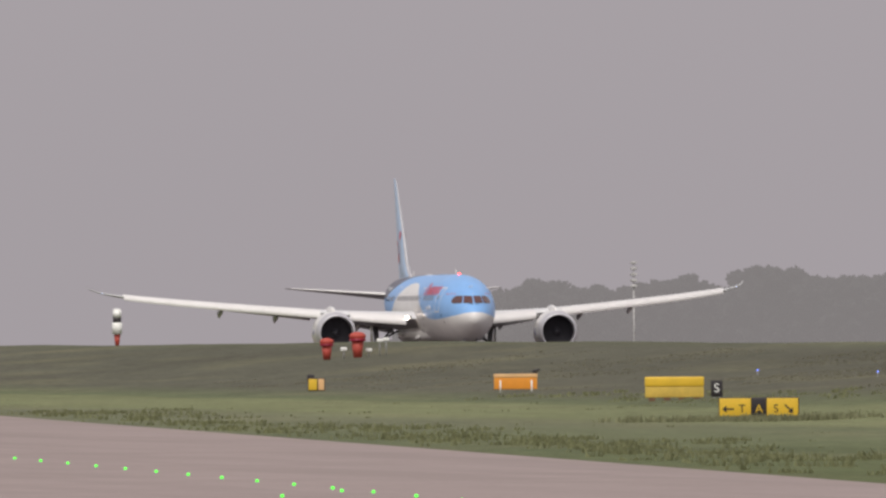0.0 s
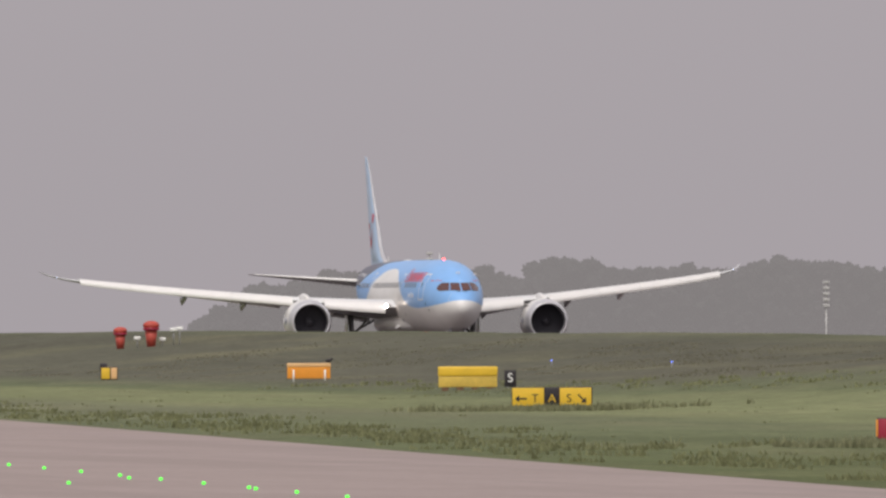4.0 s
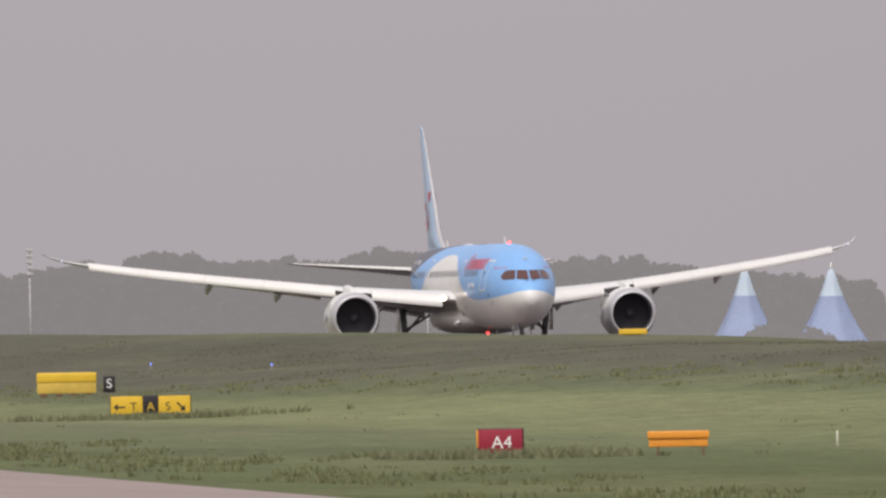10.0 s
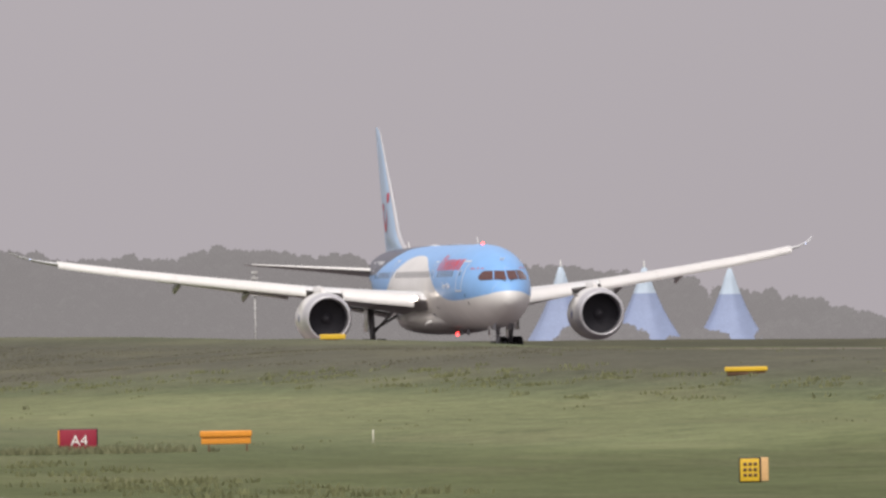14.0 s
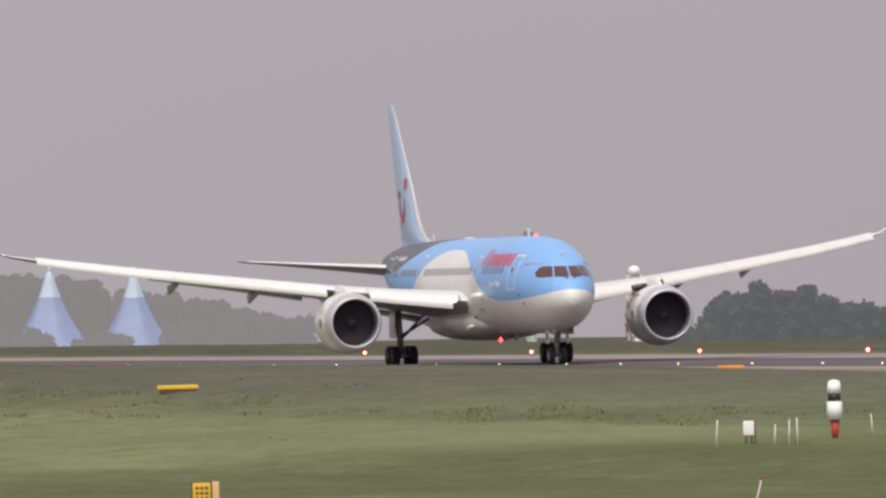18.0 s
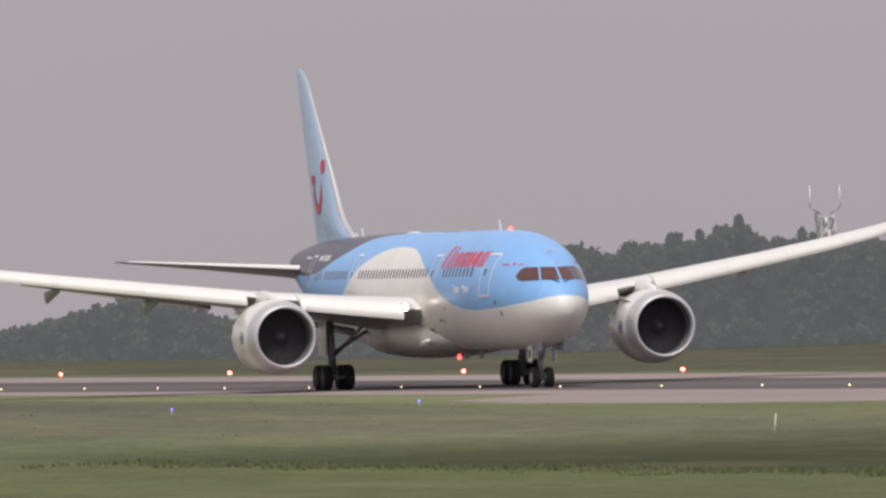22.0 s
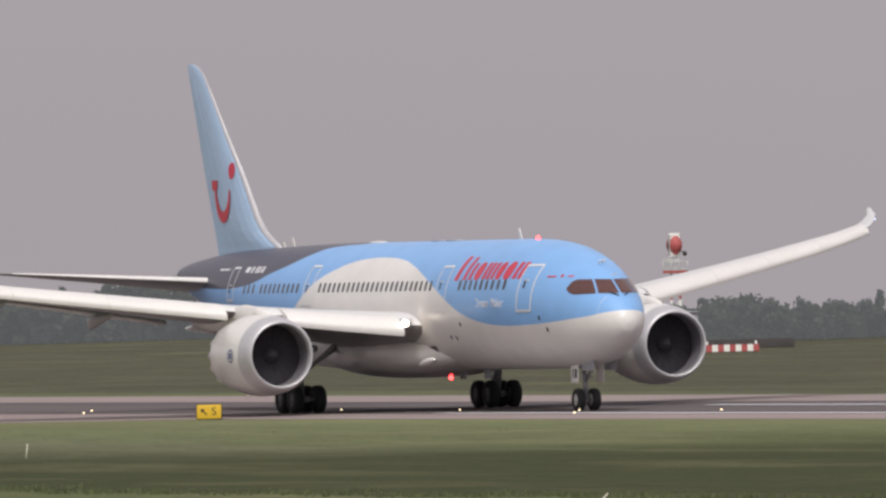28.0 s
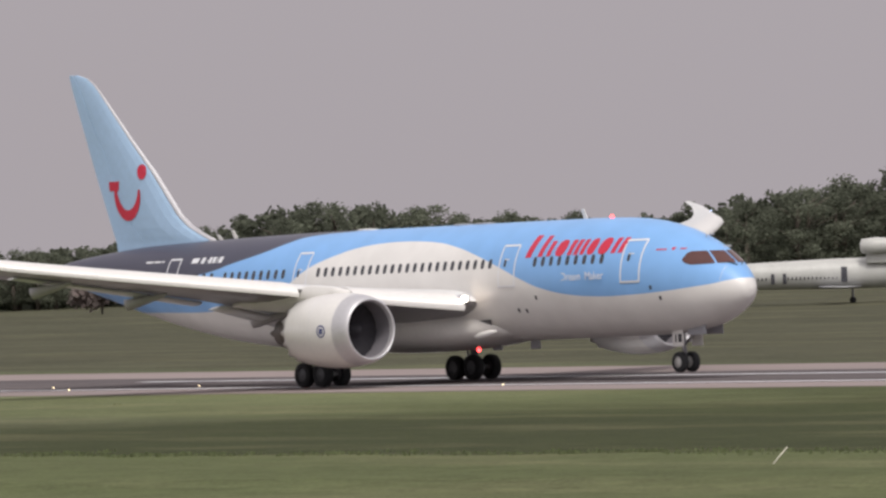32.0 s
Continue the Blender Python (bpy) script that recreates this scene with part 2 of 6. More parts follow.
def add_tube(bm, a, b, r0, r1=None, seg=12):
    a, b = Vector(a), Vector(b)
    m = Matrix.Translation((a + b) / 2) @ (b - a).to_track_quat("Z", "Y").to_matrix().to_4x4()
    bmesh.ops.create_cone(bm, cap_ends=True, segments=seg, radius1=r0, radius2=r0 if r1 is None else r1, depth=(b - a).length, matrix=m)
    return bm


def tube(a, b, r0, r1=None, seg=12):
    return add_tube(bmesh.new(), a, b, r0, r1, seg)


def ball(c, r, sx=1, sy=1, sz=1, seg=12):
    bm = bmesh.new()
    bmesh.ops.create_uvsphere(bm, u_segments=seg, v_segments=seg // 2 + 1, radius=r, matrix=Matrix.Translation(c) @ Matrix.Diagonal((sx, sy, sz, 1)))
    return bm


def spin_x(profile, seg=40, caps=(False, False)):
    """A skin of revolution round the x axis from (x, r) pairs."""
    return loft([[(x, r * math.cos(2 * math.pi * i / seg), r * math.sin(2 * math.pi * i / seg)) for i in range(seg)] for x, r in profile], True, caps)


def lerp(table, x):
    """Smooth value from rows (x, v...) sorted by x."""
    if x <= table[0][0]:
        return table[0][1:]
    for a, b in zip(table, table[1:]):
        if x <= b[0]:
            k = (x - a[0]) / (b[0] - a[0])
            return tuple(p + (q - p) * k for p, q in zip(a[1:], b[1:]))
    return table[-1][1:]


# ---- the ground ----
RIDGE = [(-2600, 1.0), (-1400, 1.8), (-1144, 2.05), (-1000, 2.28), (-900, 2.25), (-850, 2.22), (-780, 2.0), (-724, 1.70), (-680, 1.72), (-650, 1.85), (-575, 1.8), (-550, 1.65), (-500, 1.2), (-450, 0.6), (-400, 0.1), (-370, 0.0)]
# the bank's foot and crest over x
FOOT = [(-800, -93), (-711, -101), (-598, -121), (-500, -122)]
CREST = [(-760, -58), (-650, -80), (-500, -82)]
LOW = -0.45


def smooth01(v):
    v = min(max(v, 0.0), 1.0)
    return v * v * (3 - 2 * v)


def ground_z(x, y):
    h, foot, crest = lerp(RIDGE, x)[0], lerp(FOOT, x)[0], lerp(CREST, x)[0]
    if y < crest:
        h *= smooth01((y - foot) / (crest - foot))
    else:
        h *= 1 - smooth01((y - crest) / (-24 - crest))
    # the field beside the taxiway lies a little lower than the runway
    h += LOW * smooth01((-86 - y) / 22) * max(smooth01((-435 - x) / 70), smooth01((-118 - y) / 8))
    # the airfield lies on a rise and the country falls away behind it
    fall = 4 * smooth01((y - 40) / 300) + 56 * smooth01((y - 640) / 900) + 5 * smooth01((-x - 1300) / 1500) + 30 * smooth01((-x - 3200) / 1400)
    z = h - fall
    if -120 < y < -30 and -1500 < x < 100 or y < -120 and not on_taxiway(x, y) or y > 32:
        z += 0.10 * noise.noise((x * 0.03, y * 0.06, 0.3)) + 0.05 * noise.noise((x * 0.15, y * 0.2, 3.3))
    return z


TAXI_A, TAXI_B = (-650.0, -138.4), (-364.0, -161.6)


def taxi_line(x):
    return TAXI_A[1] + (x - TAXI_A[0]) * (TAXI_B[1] - TAXI_A[1]) / (TAXI_B[0] - TAXI_A[0])


def on_taxiway(x, y):
    return -26 < y - taxi_line(x) < 1.5


def steps(*spans):
    out = []
    for a, b, s in spans:
        k = max(1, round((b - a) / s))
        out += [a + (b - a) * i / k for i in range(k)]
    return out + [spans[-1][1]]


def sheet(xs, ys, zf, keep=None):
    bm = bmesh.new()
    vs = [[bm.verts.new((x, y, zf(x, y))) for y in ys] for x in xs]
    for i in range(len(xs) - 1):
        for j in range(len(ys) - 1):
            bm.faces.new((vs[i][j], vs[i + 1][j], vs[i + 1][j + 1], vs[i][j + 1]))
    return bm


def grass_material():
    m = bpy.data.materials.new("airfield_grass")
    m.use_nodes = True
    n, l = m.node_tree.nodes, m.node_tree.links
    b = n["Principled BSDF"]
    b.inputs["Roughness"].default_value = 0.9
    b.inputs["Specular IOR Level"].default_value = 0.1
    tc = n.new("ShaderNodeTexCoord")
    sep = n.new("ShaderNodeSeparateXYZ")
    l.new(tc.outputs["Object"], sep.inputs["Vector"])

    def nz(scale, stretch=(1, 1, 1), detail=6):
        mp = n.new("ShaderNodeMapping")
        mp.inputs["Scale"].default_value = stretch
        t = n.new("ShaderNodeTexNoise")
        t.inputs["Scale"].default_value, t.inputs["Detail"].default_value = scale, detail
        l.new(tc.outputs["Object"], mp.inputs["Vector"])
        l.new(mp.outputs["Vector"], t.inputs["Vector"])
        return t.outputs["Fac"]

    def math_node(op, a, c, d=None):
        q = n.new("ShaderNodeMath")
        q.operation = op
        for i, v in enumerate((a, c, d)):
            if v is None:
                continue
            if isinstance(v, (int, float)):
                q.inputs[i].default_value = v
            else:
                l.new(v, q.inputs[i])
        return q.outputs["Value"]

    # mown strips run along the runway; their edges wander
    wander = math_node("MULTIPLY_ADD", nz(0.02, (0.4, 1, 1), 3), 6.0, -3.0)
    yy = math_node("ADD", sep.outputs["Y"], wander)
    span = n.new("ShaderNodeMapRange")
    span.inputs["From Min"].default_value, span.inputs["From Max"].default_value = -200, 100
    l.new(yy, span.inputs["Value"])

    def strips(stops):
        ramp = n.new("ShaderNodeValToRGB")
        el = ramp.color_ramp.elements
        while len(el) > 1:
            el.remove(el[-1])
        el[0].position, el[0].color = 0.0, (*stops[0][1], 1)
        for y, c in stops[1:]:
            e = el.new((y + 200) / 300)
            e.color = (*c, 1)
        l.new(span.outputs["Result"], ramp.inputs["Fac"])
        return ramp.outputs["Color"]

    # paler grass on the long slope, partly for haze; greener towards the runway's middle
    slope_side = strips([(-200, MOWN), (-150, LUSH), (-124, LUSH), (-120, MOWN), (-102, MOWN), (-99, LUSH), (-91, ROUGH), (-66, ROUGH), (-48, LUSH), (-19, MOWN), (30, LUSH), (40, FIELD), (100, FIELD)])
    far_slope_side = strips([(-200, LUSH), (-150, LUSH), (-128, HAZYROUGH), (-120, MOWN), (-104.5, MOWN), (-102.5, LUSH), (-92, ROUGH), (-66, ROUGH), (-48, LUSH), (-19, MOWN), (30, LUSH), (40, FIELD), (100, FIELD)])
    fresh_side = strips([(-200, FRESHDARK), (-136, FRESHDARK), (-130, FRESH), (-124, MEADOW), (-101.5, MEADOW), (-100, TALL), (-90, TALL), (-80, HAZYROUGH), (-56, HAZYROUGH), (-46, FRESH), (-19, FRESH), (30, FIELD), (40, FIELD), (100, FIELD)])
    xx = math_node("ADD", sep.outputs["X"], math_node("MULTIPLY_ADD", nz(0.012, (1, 1, 1), 4), 160.0, -80.0))
    side = n.new("ShaderNodeMapRange")
    side.inputs["From Min"].default_value, side.inputs["From Max"].default_value = -540, -400
    l.new(xx, side.inputs["Value"])
    # short dark turf beside the runway's middle
    turf_side = strips([(-200, TURFMOWN), (-98.5, TURFMOWN), (-97, TURFDARK), (-60, TURFDARK), (-50, TURF), (-19, TURF), (30, FIELD), (100, FIELD)])
    far_end = n.new("ShaderNodeMapRange")
    far_end.inputs["From Min"].default_value, far_end.inputs["From Max"].default_value = -425, -365
    l.new(xx, far_end.inputs["Value"])
    slope_mix = n.new("ShaderNodeMapRange")
    slope_mix.inputs["From Min"].default_value, slope_mix.inputs["From Max"].default_value = -600, -480
    l.new(xx, slope_mix.inputs["Value"])
    slope_part = mix_by(n, l, slope_mix.outputs["Result"], far_slope_side, slope_side)
    ground_color = mix_by(n, l, far_end.outputs["Result"], mix_by(n, l, side.outputs["Result"], slope_part, fresh_side), turf_side)
    big, mid, fine = nz(0.05, (0.5, 1, 1)), nz(0.5, (0.6, 1, 1)), nz(5.0)
    streak = math_node("MULTIPLY", nz(2.2, (0.12, 1.4, 1), 5), 1.1)
    v = math_node("ADD", math_node("ADD", math_node("ADD", big, mid), streak), math_node("MULTIPLY_ADD", fine, 2.2, math_node("MULTIPLY", nz(1.4, (0.5, 1, 1)), 0.8)))
    mr = n.new("ShaderNodeMapRange")
    mr.inputs["From Min"].default_value, mr.inputs["From Max"].default_value = 2.3, 3.8
    mr.inputs["To Min"].default_value, mr.inputs["To Max"].default_value = 0.52, 1.48
    l.new(v, mr.inputs["Value"])
    dry = n.new("ShaderNodeMapRange")
    dry.inputs["From Min"].default_value, dry.inputs["From Max"].default_value = 0.5, 0.75
    l.new(nz(0.09, (0.4, 1.4, 1), 8), dry.inputs["Value"])
    k = math_node("MULTIPLY", dry.outputs["Result"], 0.45)
    col = mix_by(n, l, k, ground_color, STRAW)
    sc = n.new("ShaderNodeVectorMath")
    sc.operation = "SCALE"
    l.new(col, sc.inputs[0])
    l.new(mr.outputs["Result"], sc.inputs["Scale"])
    l.new(sc.outputs["Vector"], b.inputs["Base Color"])
    bp = n.new("ShaderNodeBump")
    bp.inputs["Strength"].default_value, bp.inputs["Distance"].default_value = 0.6, 0.12
    l.new(fine, bp.inputs["Height"])
    l.new(bp.outputs["Normal"], b.inputs["Normal"])
    return m


# slope greens run pale: part of the haze is put into them
MOWN, LUSH, ROUGH, FIELD, STRAW = (0.166, 0.180, 0.092), (0.115, 0.132, 0.069), (0.098, 0.096, 0.070), (0.072, 0.072, 0.046), (0.185, 0.172, 0.098)
HAZYROUGH, TALL = (0.142, 0.147, 0.090), (0.112, 0.132, 0.068)
TURF, TURFDARK, TURFMOWN = (0.053, 0.062, 0.025), (0.044, 0.051, 0.022), (0.094, 0.108, 0.048)
FRESH, FRESHDARK, MEADOW = (0.121, 0.136, 0.064), (0.101, 0.117, 0.055), (0.160, 0.178, 0.088)
M_GRASS = grass_material()
ground = part("ground", sheet(steps((-4700, -2600, 150), (-2600, -1400, 60), (-1400, -240, 4), (-240, 100, 12), (100, 900, 100)), steps((-1400, -240, 100), (-240, -20, 2), (-20, 30, 10), (30, 260, 8), (260, 1600, 45), (1600, 4400, 200)), ground_z), M_GRASS)
tagged(ground, "green airfield grass in mown and rough strips", "ground", kind="structure")


def paving_material(name, base, stain, along):
    m = principled(name, base, 0.85, 0, 0.15, 0.14, 0.25, 0.01, fine=3.0)
    n, l = m.node_tree.nodes, m.node_tree.links
    b = n["Principled BSDF"]
    b.inputs["Specular IOR Level"].default_value = 0.12
    src = b.inputs["Base Color"].links[0].from_socket
    tc = n.new("ShaderNodeTexCoord")
    mp = n.new("ShaderNodeMapping")
    mp.inputs["Scale"].default_value = along
    t = n.new("ShaderNodeTexNoise")
    t.inputs["Scale"].default_value, t.inputs["Detail"].default_value = 1.0, 5
    l.new(tc.outputs["Object"], mp.inputs["Vector"])
    l.new(mp.outputs["Vector"], t.inputs["Vector"])
    mr = n.new("ShaderNodeMapRange")
    mr.inputs["From Min"].default_value, mr.inputs["From Max"].default_value = 0.45, 0.7
    mr.inputs["To Max"].default_value = 0.7
    l.new(t.outputs["Fac"], mr.inputs["Value"])
    l.new(mix_by(n, l, mr.outputs["Result"], src, stain), b.inputs["Base Color"])
    return m


M_CONCRETE = paving_material("pinkish_worn_concrete", (0.295, 0.240, 0.226), (0.245, 0.202, 0.191), (0.02, 0.5, 1))
M_SHOULDER = paving_material("pinkish_brown_shoulder_concrete", (0.275, 0.226, 0.218), (0.215, 0.180, 0.176), (0.015, 0.4, 1))
M_ASPHALT = paving_material("dark_rubber_marked_asphalt", (0.125, 0.108, 0.110), (0.075, 0.066, 0.070), (0.006, 0.35, 1))

RUNWAY_NEAR, RUNWAY_FAR = -14.0, 28.2
runway = empty("runway", None, "straight runway of worn asphalt with pale shoulders", "runway", kind="structure")
part("asphalt", box(-2300, 700, -6.0, 15.5, -0.6, 0.034), M_ASPHALT, runway)
for k, (a, b) in enumerate(((RUNWAY_NEAR, -6.0), (15.5, RUNWAY_FAR))):
    for i in range(50):
        x0 = -2300 + i * 60
        part("shoulder_slab", box(x0, x0 + 59.94, a, b, -0.6, 0.030), M_SHOULDER, runway, smooth=False)
# the paved flare of an exit on the near side
flare = bmesh.new()
outline = [(-594, -13.99), (-577, -25), (-540, -31), (-508, -22), (-495, -13.99)]
top = [flare.verts.new((x, y, 0.026)) for x, y in outline]
low = [flare.verts.new((x, y, -0.6)) for x, y in outline]
flare.faces.new(top)
for i in range(5):
    flare.faces.new((top[i], low[i], low[(i + 1) % 5], top[(i + 1) % 5]))
bmesh.ops.recalc_face_normals(flare, faces=flare.faces)
part("exit_flare", flare, M_SHOULDER, runway, "pale paved flare of a runway exit", smooth=False)
for y in (-4.6, 9.3):
    for x0 in range(-490, 160, 50):
        part("edge_line", box(x0, x0 + 49.9, y - 0.45, y + 0.45, 0.03, 0.040), M_LINE, runway, smooth=False)

taxiway = empty("taxiway", None, "pinkish concrete taxiway with green centre lights", "taxiway", kind="structure")
tdir = Vector((TAXI_B[0] - TAXI_A[0], TAXI_B[1] - TAXI_A[1], 0)).normalized()
tturn = math.atan2(tdir.y, tdir.x)
for i in range(36):
    bm = box(i * 20 + 0.02, i * 20 + 19.98, -24, 0, -0.5, 0.028)
    bmesh.ops.transform(bm, verts=bm.verts, matrix=Matrix.Translation((-800, taxi_line(-800), LOW + 0.02)) @ Matrix.Rotation(tturn, 4, "Z"))
    part("concrete_slab", bm, M_CONCRETE, taxiway, smooth=False)


# ---- the airliner: x forward from the nose tip, y to port, z up from the ground ----
STATIONS = [(-55.9, 6.45, 0.14, 0.20), (-55.2, 6.42, 0.36, 0.42), (-53.5, 6.28, 0.75, 0.80), (-51, 6.08, 1.18, 1.24), (-48, 5.80, 1.68, 1.74), (-44, 5.40, 2.22, 2.27), (-40, 5.08, 2.62, 2.66), (-36, 4.90, 2.84, 2.90), (-33, 4.86, 2.885, 2.965), (-11.5, 4.85, 2.885, 2.97), (-9, 4.825, 2.81, 2.94), (-7, 4.735, 2.64, 2.845), (-5, 4.56, 2.33, 2.59), (-3.5, 4.38, 2.00, 2.24), (-2.5, 4.255, 1.70, 1.90), (-1.6, 4.15, 1.34, 1.46), (-0.95, 4.06, 0.99, 1.05), (-0.5, 4.0, 0.63, 0.66), (-0.26, 3.98, 0.34, 0.35), (-0.18, 3.98, 0.04, 0.04)]


def station(x):
    """Centre height, half width, half height at x, by a smooth curve through the stations."""
    T = STATIONS
    x = min(max(x, T[0][0]), T[-1][0])
    i = max(k for k in range(len(T) - 1) if T[k][0] <= x)
    p0, p1, p2, p3 = T[max(i - 1, 0)], T[i], T[i + 1], T[min(i + 2, len(T) - 1)]
    h = p2[0] - p1[0]
    u = (x - p1[0]) / h
    out = []
    for k in (1, 2, 3):
        d = (p2[k] - p1[k]) / h
        m1 = 0 if p1 is p0 else _slope(p0, p1, p2, k)
        m2 = d if p2 is p3 else _slope(p1, p2, p3, k)
        if p1 is p0:
            m1 = d
        out.append((2 * u**3 - 3 * u**2 + 1) * p1[k] + (u**3 - 2 * u**2 + u) * h * m1 + (-2 * u**3 + 3 * u**2) * p2[k] + (u**3 - u**2) * h * m2)
    return out


def _slope(a, b, c, k):
    d1, d2 = (b[k] - a[k]) / (b[0] - a[0]), (c[k] - b[k]) / (c[0] - b[0])
    return 0.0 if d1 * d2 <= 0 else 2 * d1 * d2 / (d1 + d2)


def skin(x, z, side=-1, proud=0.0):
    """The point of the fuselage at station x and height z on one side, and the way out of it."""
    zc, ry, rz = station(x)
    c = min(max((z - zc) / rz, -0.999), 0.999)
    y = side * ry * math.sqrt(1 - c * c)
    nrm = Vector((0, y / ry**2, (z - zc) / rz**2)).normalized()
    return Vector((x, y, z)) + nrm * proud, nrm


def skin_front(y, z, proud=0.0):
    """The point of the nose that shows at y, z from the front."""
    lo, hi = -12.0, -0.18
    for _ in range(40):
        mid = (lo + hi) / 2
        zc, ry, rz = station(mid)
        lo, hi = (mid, hi) if (y / ry) ** 2 + ((z - zc) / rz) ** 2 < 1 else (lo, mid)
    zc, ry, rz = station(lo)
    nrm = Vector((0.55, y / ry**2 * 1.6, (z - zc) / rz**2 * 1.6)).normalized()
    return Vector((lo, y, z)) + nrm * proud


def patch(grid, thick=0.02):
    """A thin curved plate over a grid of points, with an edge."""
    bm = bmesh.new()
    vs = [[bm.verts.new(p) for p in row] for row in grid]
    for i in range(len(vs) - 1):
        for j in range(len(vs[0]) - 1):
            bm.faces.new((vs[i][j], vs[i + 1][j], vs[i + 1][j + 1], vs[i][j + 1]))
    bmesh.ops.recalc_face_normals(bm, faces=bm.faces)
    return bm


def side_patch(corners, side=-1, proud=0.012, nx=4, nz=4):
    """A plate on the fuselage's side over four corners (x, z): top-front, top-rear, bottom-rear, bottom-front."""
    a, b, c, d = corners
    rows = []
    for i in range(nx + 1):
        u = i / nx
        row = []
        for j in range(nz + 1):
            v = j / nz
            x = (a[0] * (1 - u) + b[0] * u) * (1 - v) + (d[0] * (1 - u) + c[0] * u) * v
            z = (a[1] * (1 - u) + b[1] * u) * (1 - v) + (d[1] * (1 - u) + c[1] * u) * v
            row.append(skin(x, z, side, proud)[0])
        rows.append(row)
    return patch(rows)


def oval_patch(x, z, w, h, side, proud, seg=14, power=0.6, lean=0.0):
    bm = bmesh.new()
    c = bm.verts.new(skin(x, z, side, proud)[0])
    ring = []
    for i in range(seg):
        a = 2 * math.pi * i / seg
        ca, sa = math.cos(a), math.sin(a)
        dx, dz = w / 2 * math.copysign(abs(ca) ** power, ca), h / 2 * math.copysign(abs(sa) ** power, sa)
        ring.append(bm.verts.new(skin(x + dx + dz * lean, z + dz, side, proud)[0]))
    for i in range(seg):
        bm.faces.new((c, ring[i], ring[(i + 1) % seg]))
    bmesh.ops.recalc_face_normals(bm, faces=bm.faces)
    return bm


airliner = empty("airliner", None, "twin-engined light blue and white airliner on its takeoff run", "aircraft")

xs = [-0.18, -0.185, -0.20, -0.23, -0.27, -0.34, -0.45, -0.65, -0.9, -1.2, -1.5, -1.9, -2.3, -2.8, -3.4, -4.1, -5, -6, -7, -8, -9] + [-9 - 1.2 * i for i in range(1, 20)] + [-33 - 0.9 * i for i in range(1, 25)] + [-55.2, -55.6, -55.9]
rings = []
for x in xs:
    zc, ry, rz = station(x)
    rings.append([(x, ry * math.sin(2 * math.pi * i / 64), zc + rz * math.cos(2 * math.pi * i / 64)) for i in range(64)])
fuselage = part("fuselage", loft(rings), M_LIVERY, airliner, "white, light blue and navy painted fuselage")

# belly fairing round the wing roots
rings = []
for i in range(25):
    u = i / 24
    x = -16.0 - 17.5 * u
    s = math.sin(math.pi * min(max(u, 0.0), 1.0)) ** 0.55 if 0 < u < 1 else 0.0
    w, top, bot = 0.4 + 3.05 * s, 2.6 + 1.35 * s, 2.5 - 1.02 * s
    zc, rz = (top + bot) / 2, (top - bot) / 2
    rings.append([(x, w * math.copysign(abs(math.sin(a)) ** 0.8, math.sin(a)), zc + rz * math.copysign(abs(math.cos(a)) ** 0.8, math.cos(a))) for a in (2 * math.pi * k / 40 for k in range(40))])
part("belly_fairing", loft(rings), M_WHITE, airliner, "white belly fairing")

# wings: y out, leading edge x, trailing edge x, height of the leading edge, thickness share
WING = [(1.5, -17.2, -31.2, 3.85, 0.13), (2.9, -18.3, -31.0, 3.98, 0.125), (6.0, -20.4, -30.9, 4.35, 0.115), (9.75, -22.7, -30.8, 4.85, 0.105), (14, -25.3, -32.2, 5.45, 0.10), (18, -27.9, -33.6, 6.02, 0.095), (22, -30.5, -35.2, 6.62, 0.09), (25, -32.6, -35.9, 7.12, 0.10), (27, -34.3, -36.5, 7.49, 0.10), (28.0, -36.0, -37.45, 7.74, 0.09), (28.8, -37.6, -38.55, 8.06, 0.09), (29.25, -39.2, -39.6, 8.36, 0.09)]
FOIL = [(1.0, 0.0), (0.9, 0.10), (0.75, 0.25), (0.55, 0.42), (0.35, 0.52), (0.2, 0.5), (0.1, 0.40), (0.04, 0.27), (0.012, 0.15), (0.0, 0.0), (0.012, -0.13), (0.04, -0.22), (0.1, -0.32), (0.2, -0.42), (0.35, -0.48), (0.55, -0.40), (0.75, -0.18), (0.9, -0.05)]
WING_ROOT = (-24.0, 2.9, 3.9)
# the drooped slat in section: forward and up from the leading edge
SLAT = [(-0.85, 0.30), (-0.40, 0.29), (0.05, 0.21), (0.40, 0.06), (0.62, -0.12), (0.70, -0.28), (0.64, -0.42), (0.52, -0.30), (0.28, -0.10), (-0.10, 0.08), (-0.55, 0.20)]


def wing_row(y):
    return lerp(WING, y)


def wing_rings(rows, side, off=(0, 0, 0), foil=FOIL):
    out = []
    for y, le, te, z, t in rows:
        c = le - te
        drop = 0.05 * c * max(0.0, 1 - y / 24) + 0.015 * c
        out.append([(le - f * c - off[0], side * y - off[1], z + g * t * c - f * drop - off[2]) for f, g in foil])
    return out


def sharp_skins(rings, *spans):
    """Open skins over spans of the rings' points and flat end plates, with hard edges between them."""
    bm = bmesh.new()
    for a, b in spans:
        vs = [[bm.verts.new(r[i % len(r)]) for i in range(a, b + (1 if b == len(r) else 0))] for r in rings]
        for p, q in zip(vs, vs[1:]):
            for i in range(len(p) - 1):
                bm.faces.new((p[i], p[i + 1], q[i + 1], q[i]))
    for r in (rings[0], rings[-1]):
        bm.faces.new([bm.verts.new(p) for p in r])
    bmesh.ops.recalc_face_normals(bm, faces=bm.faces)
    return bm


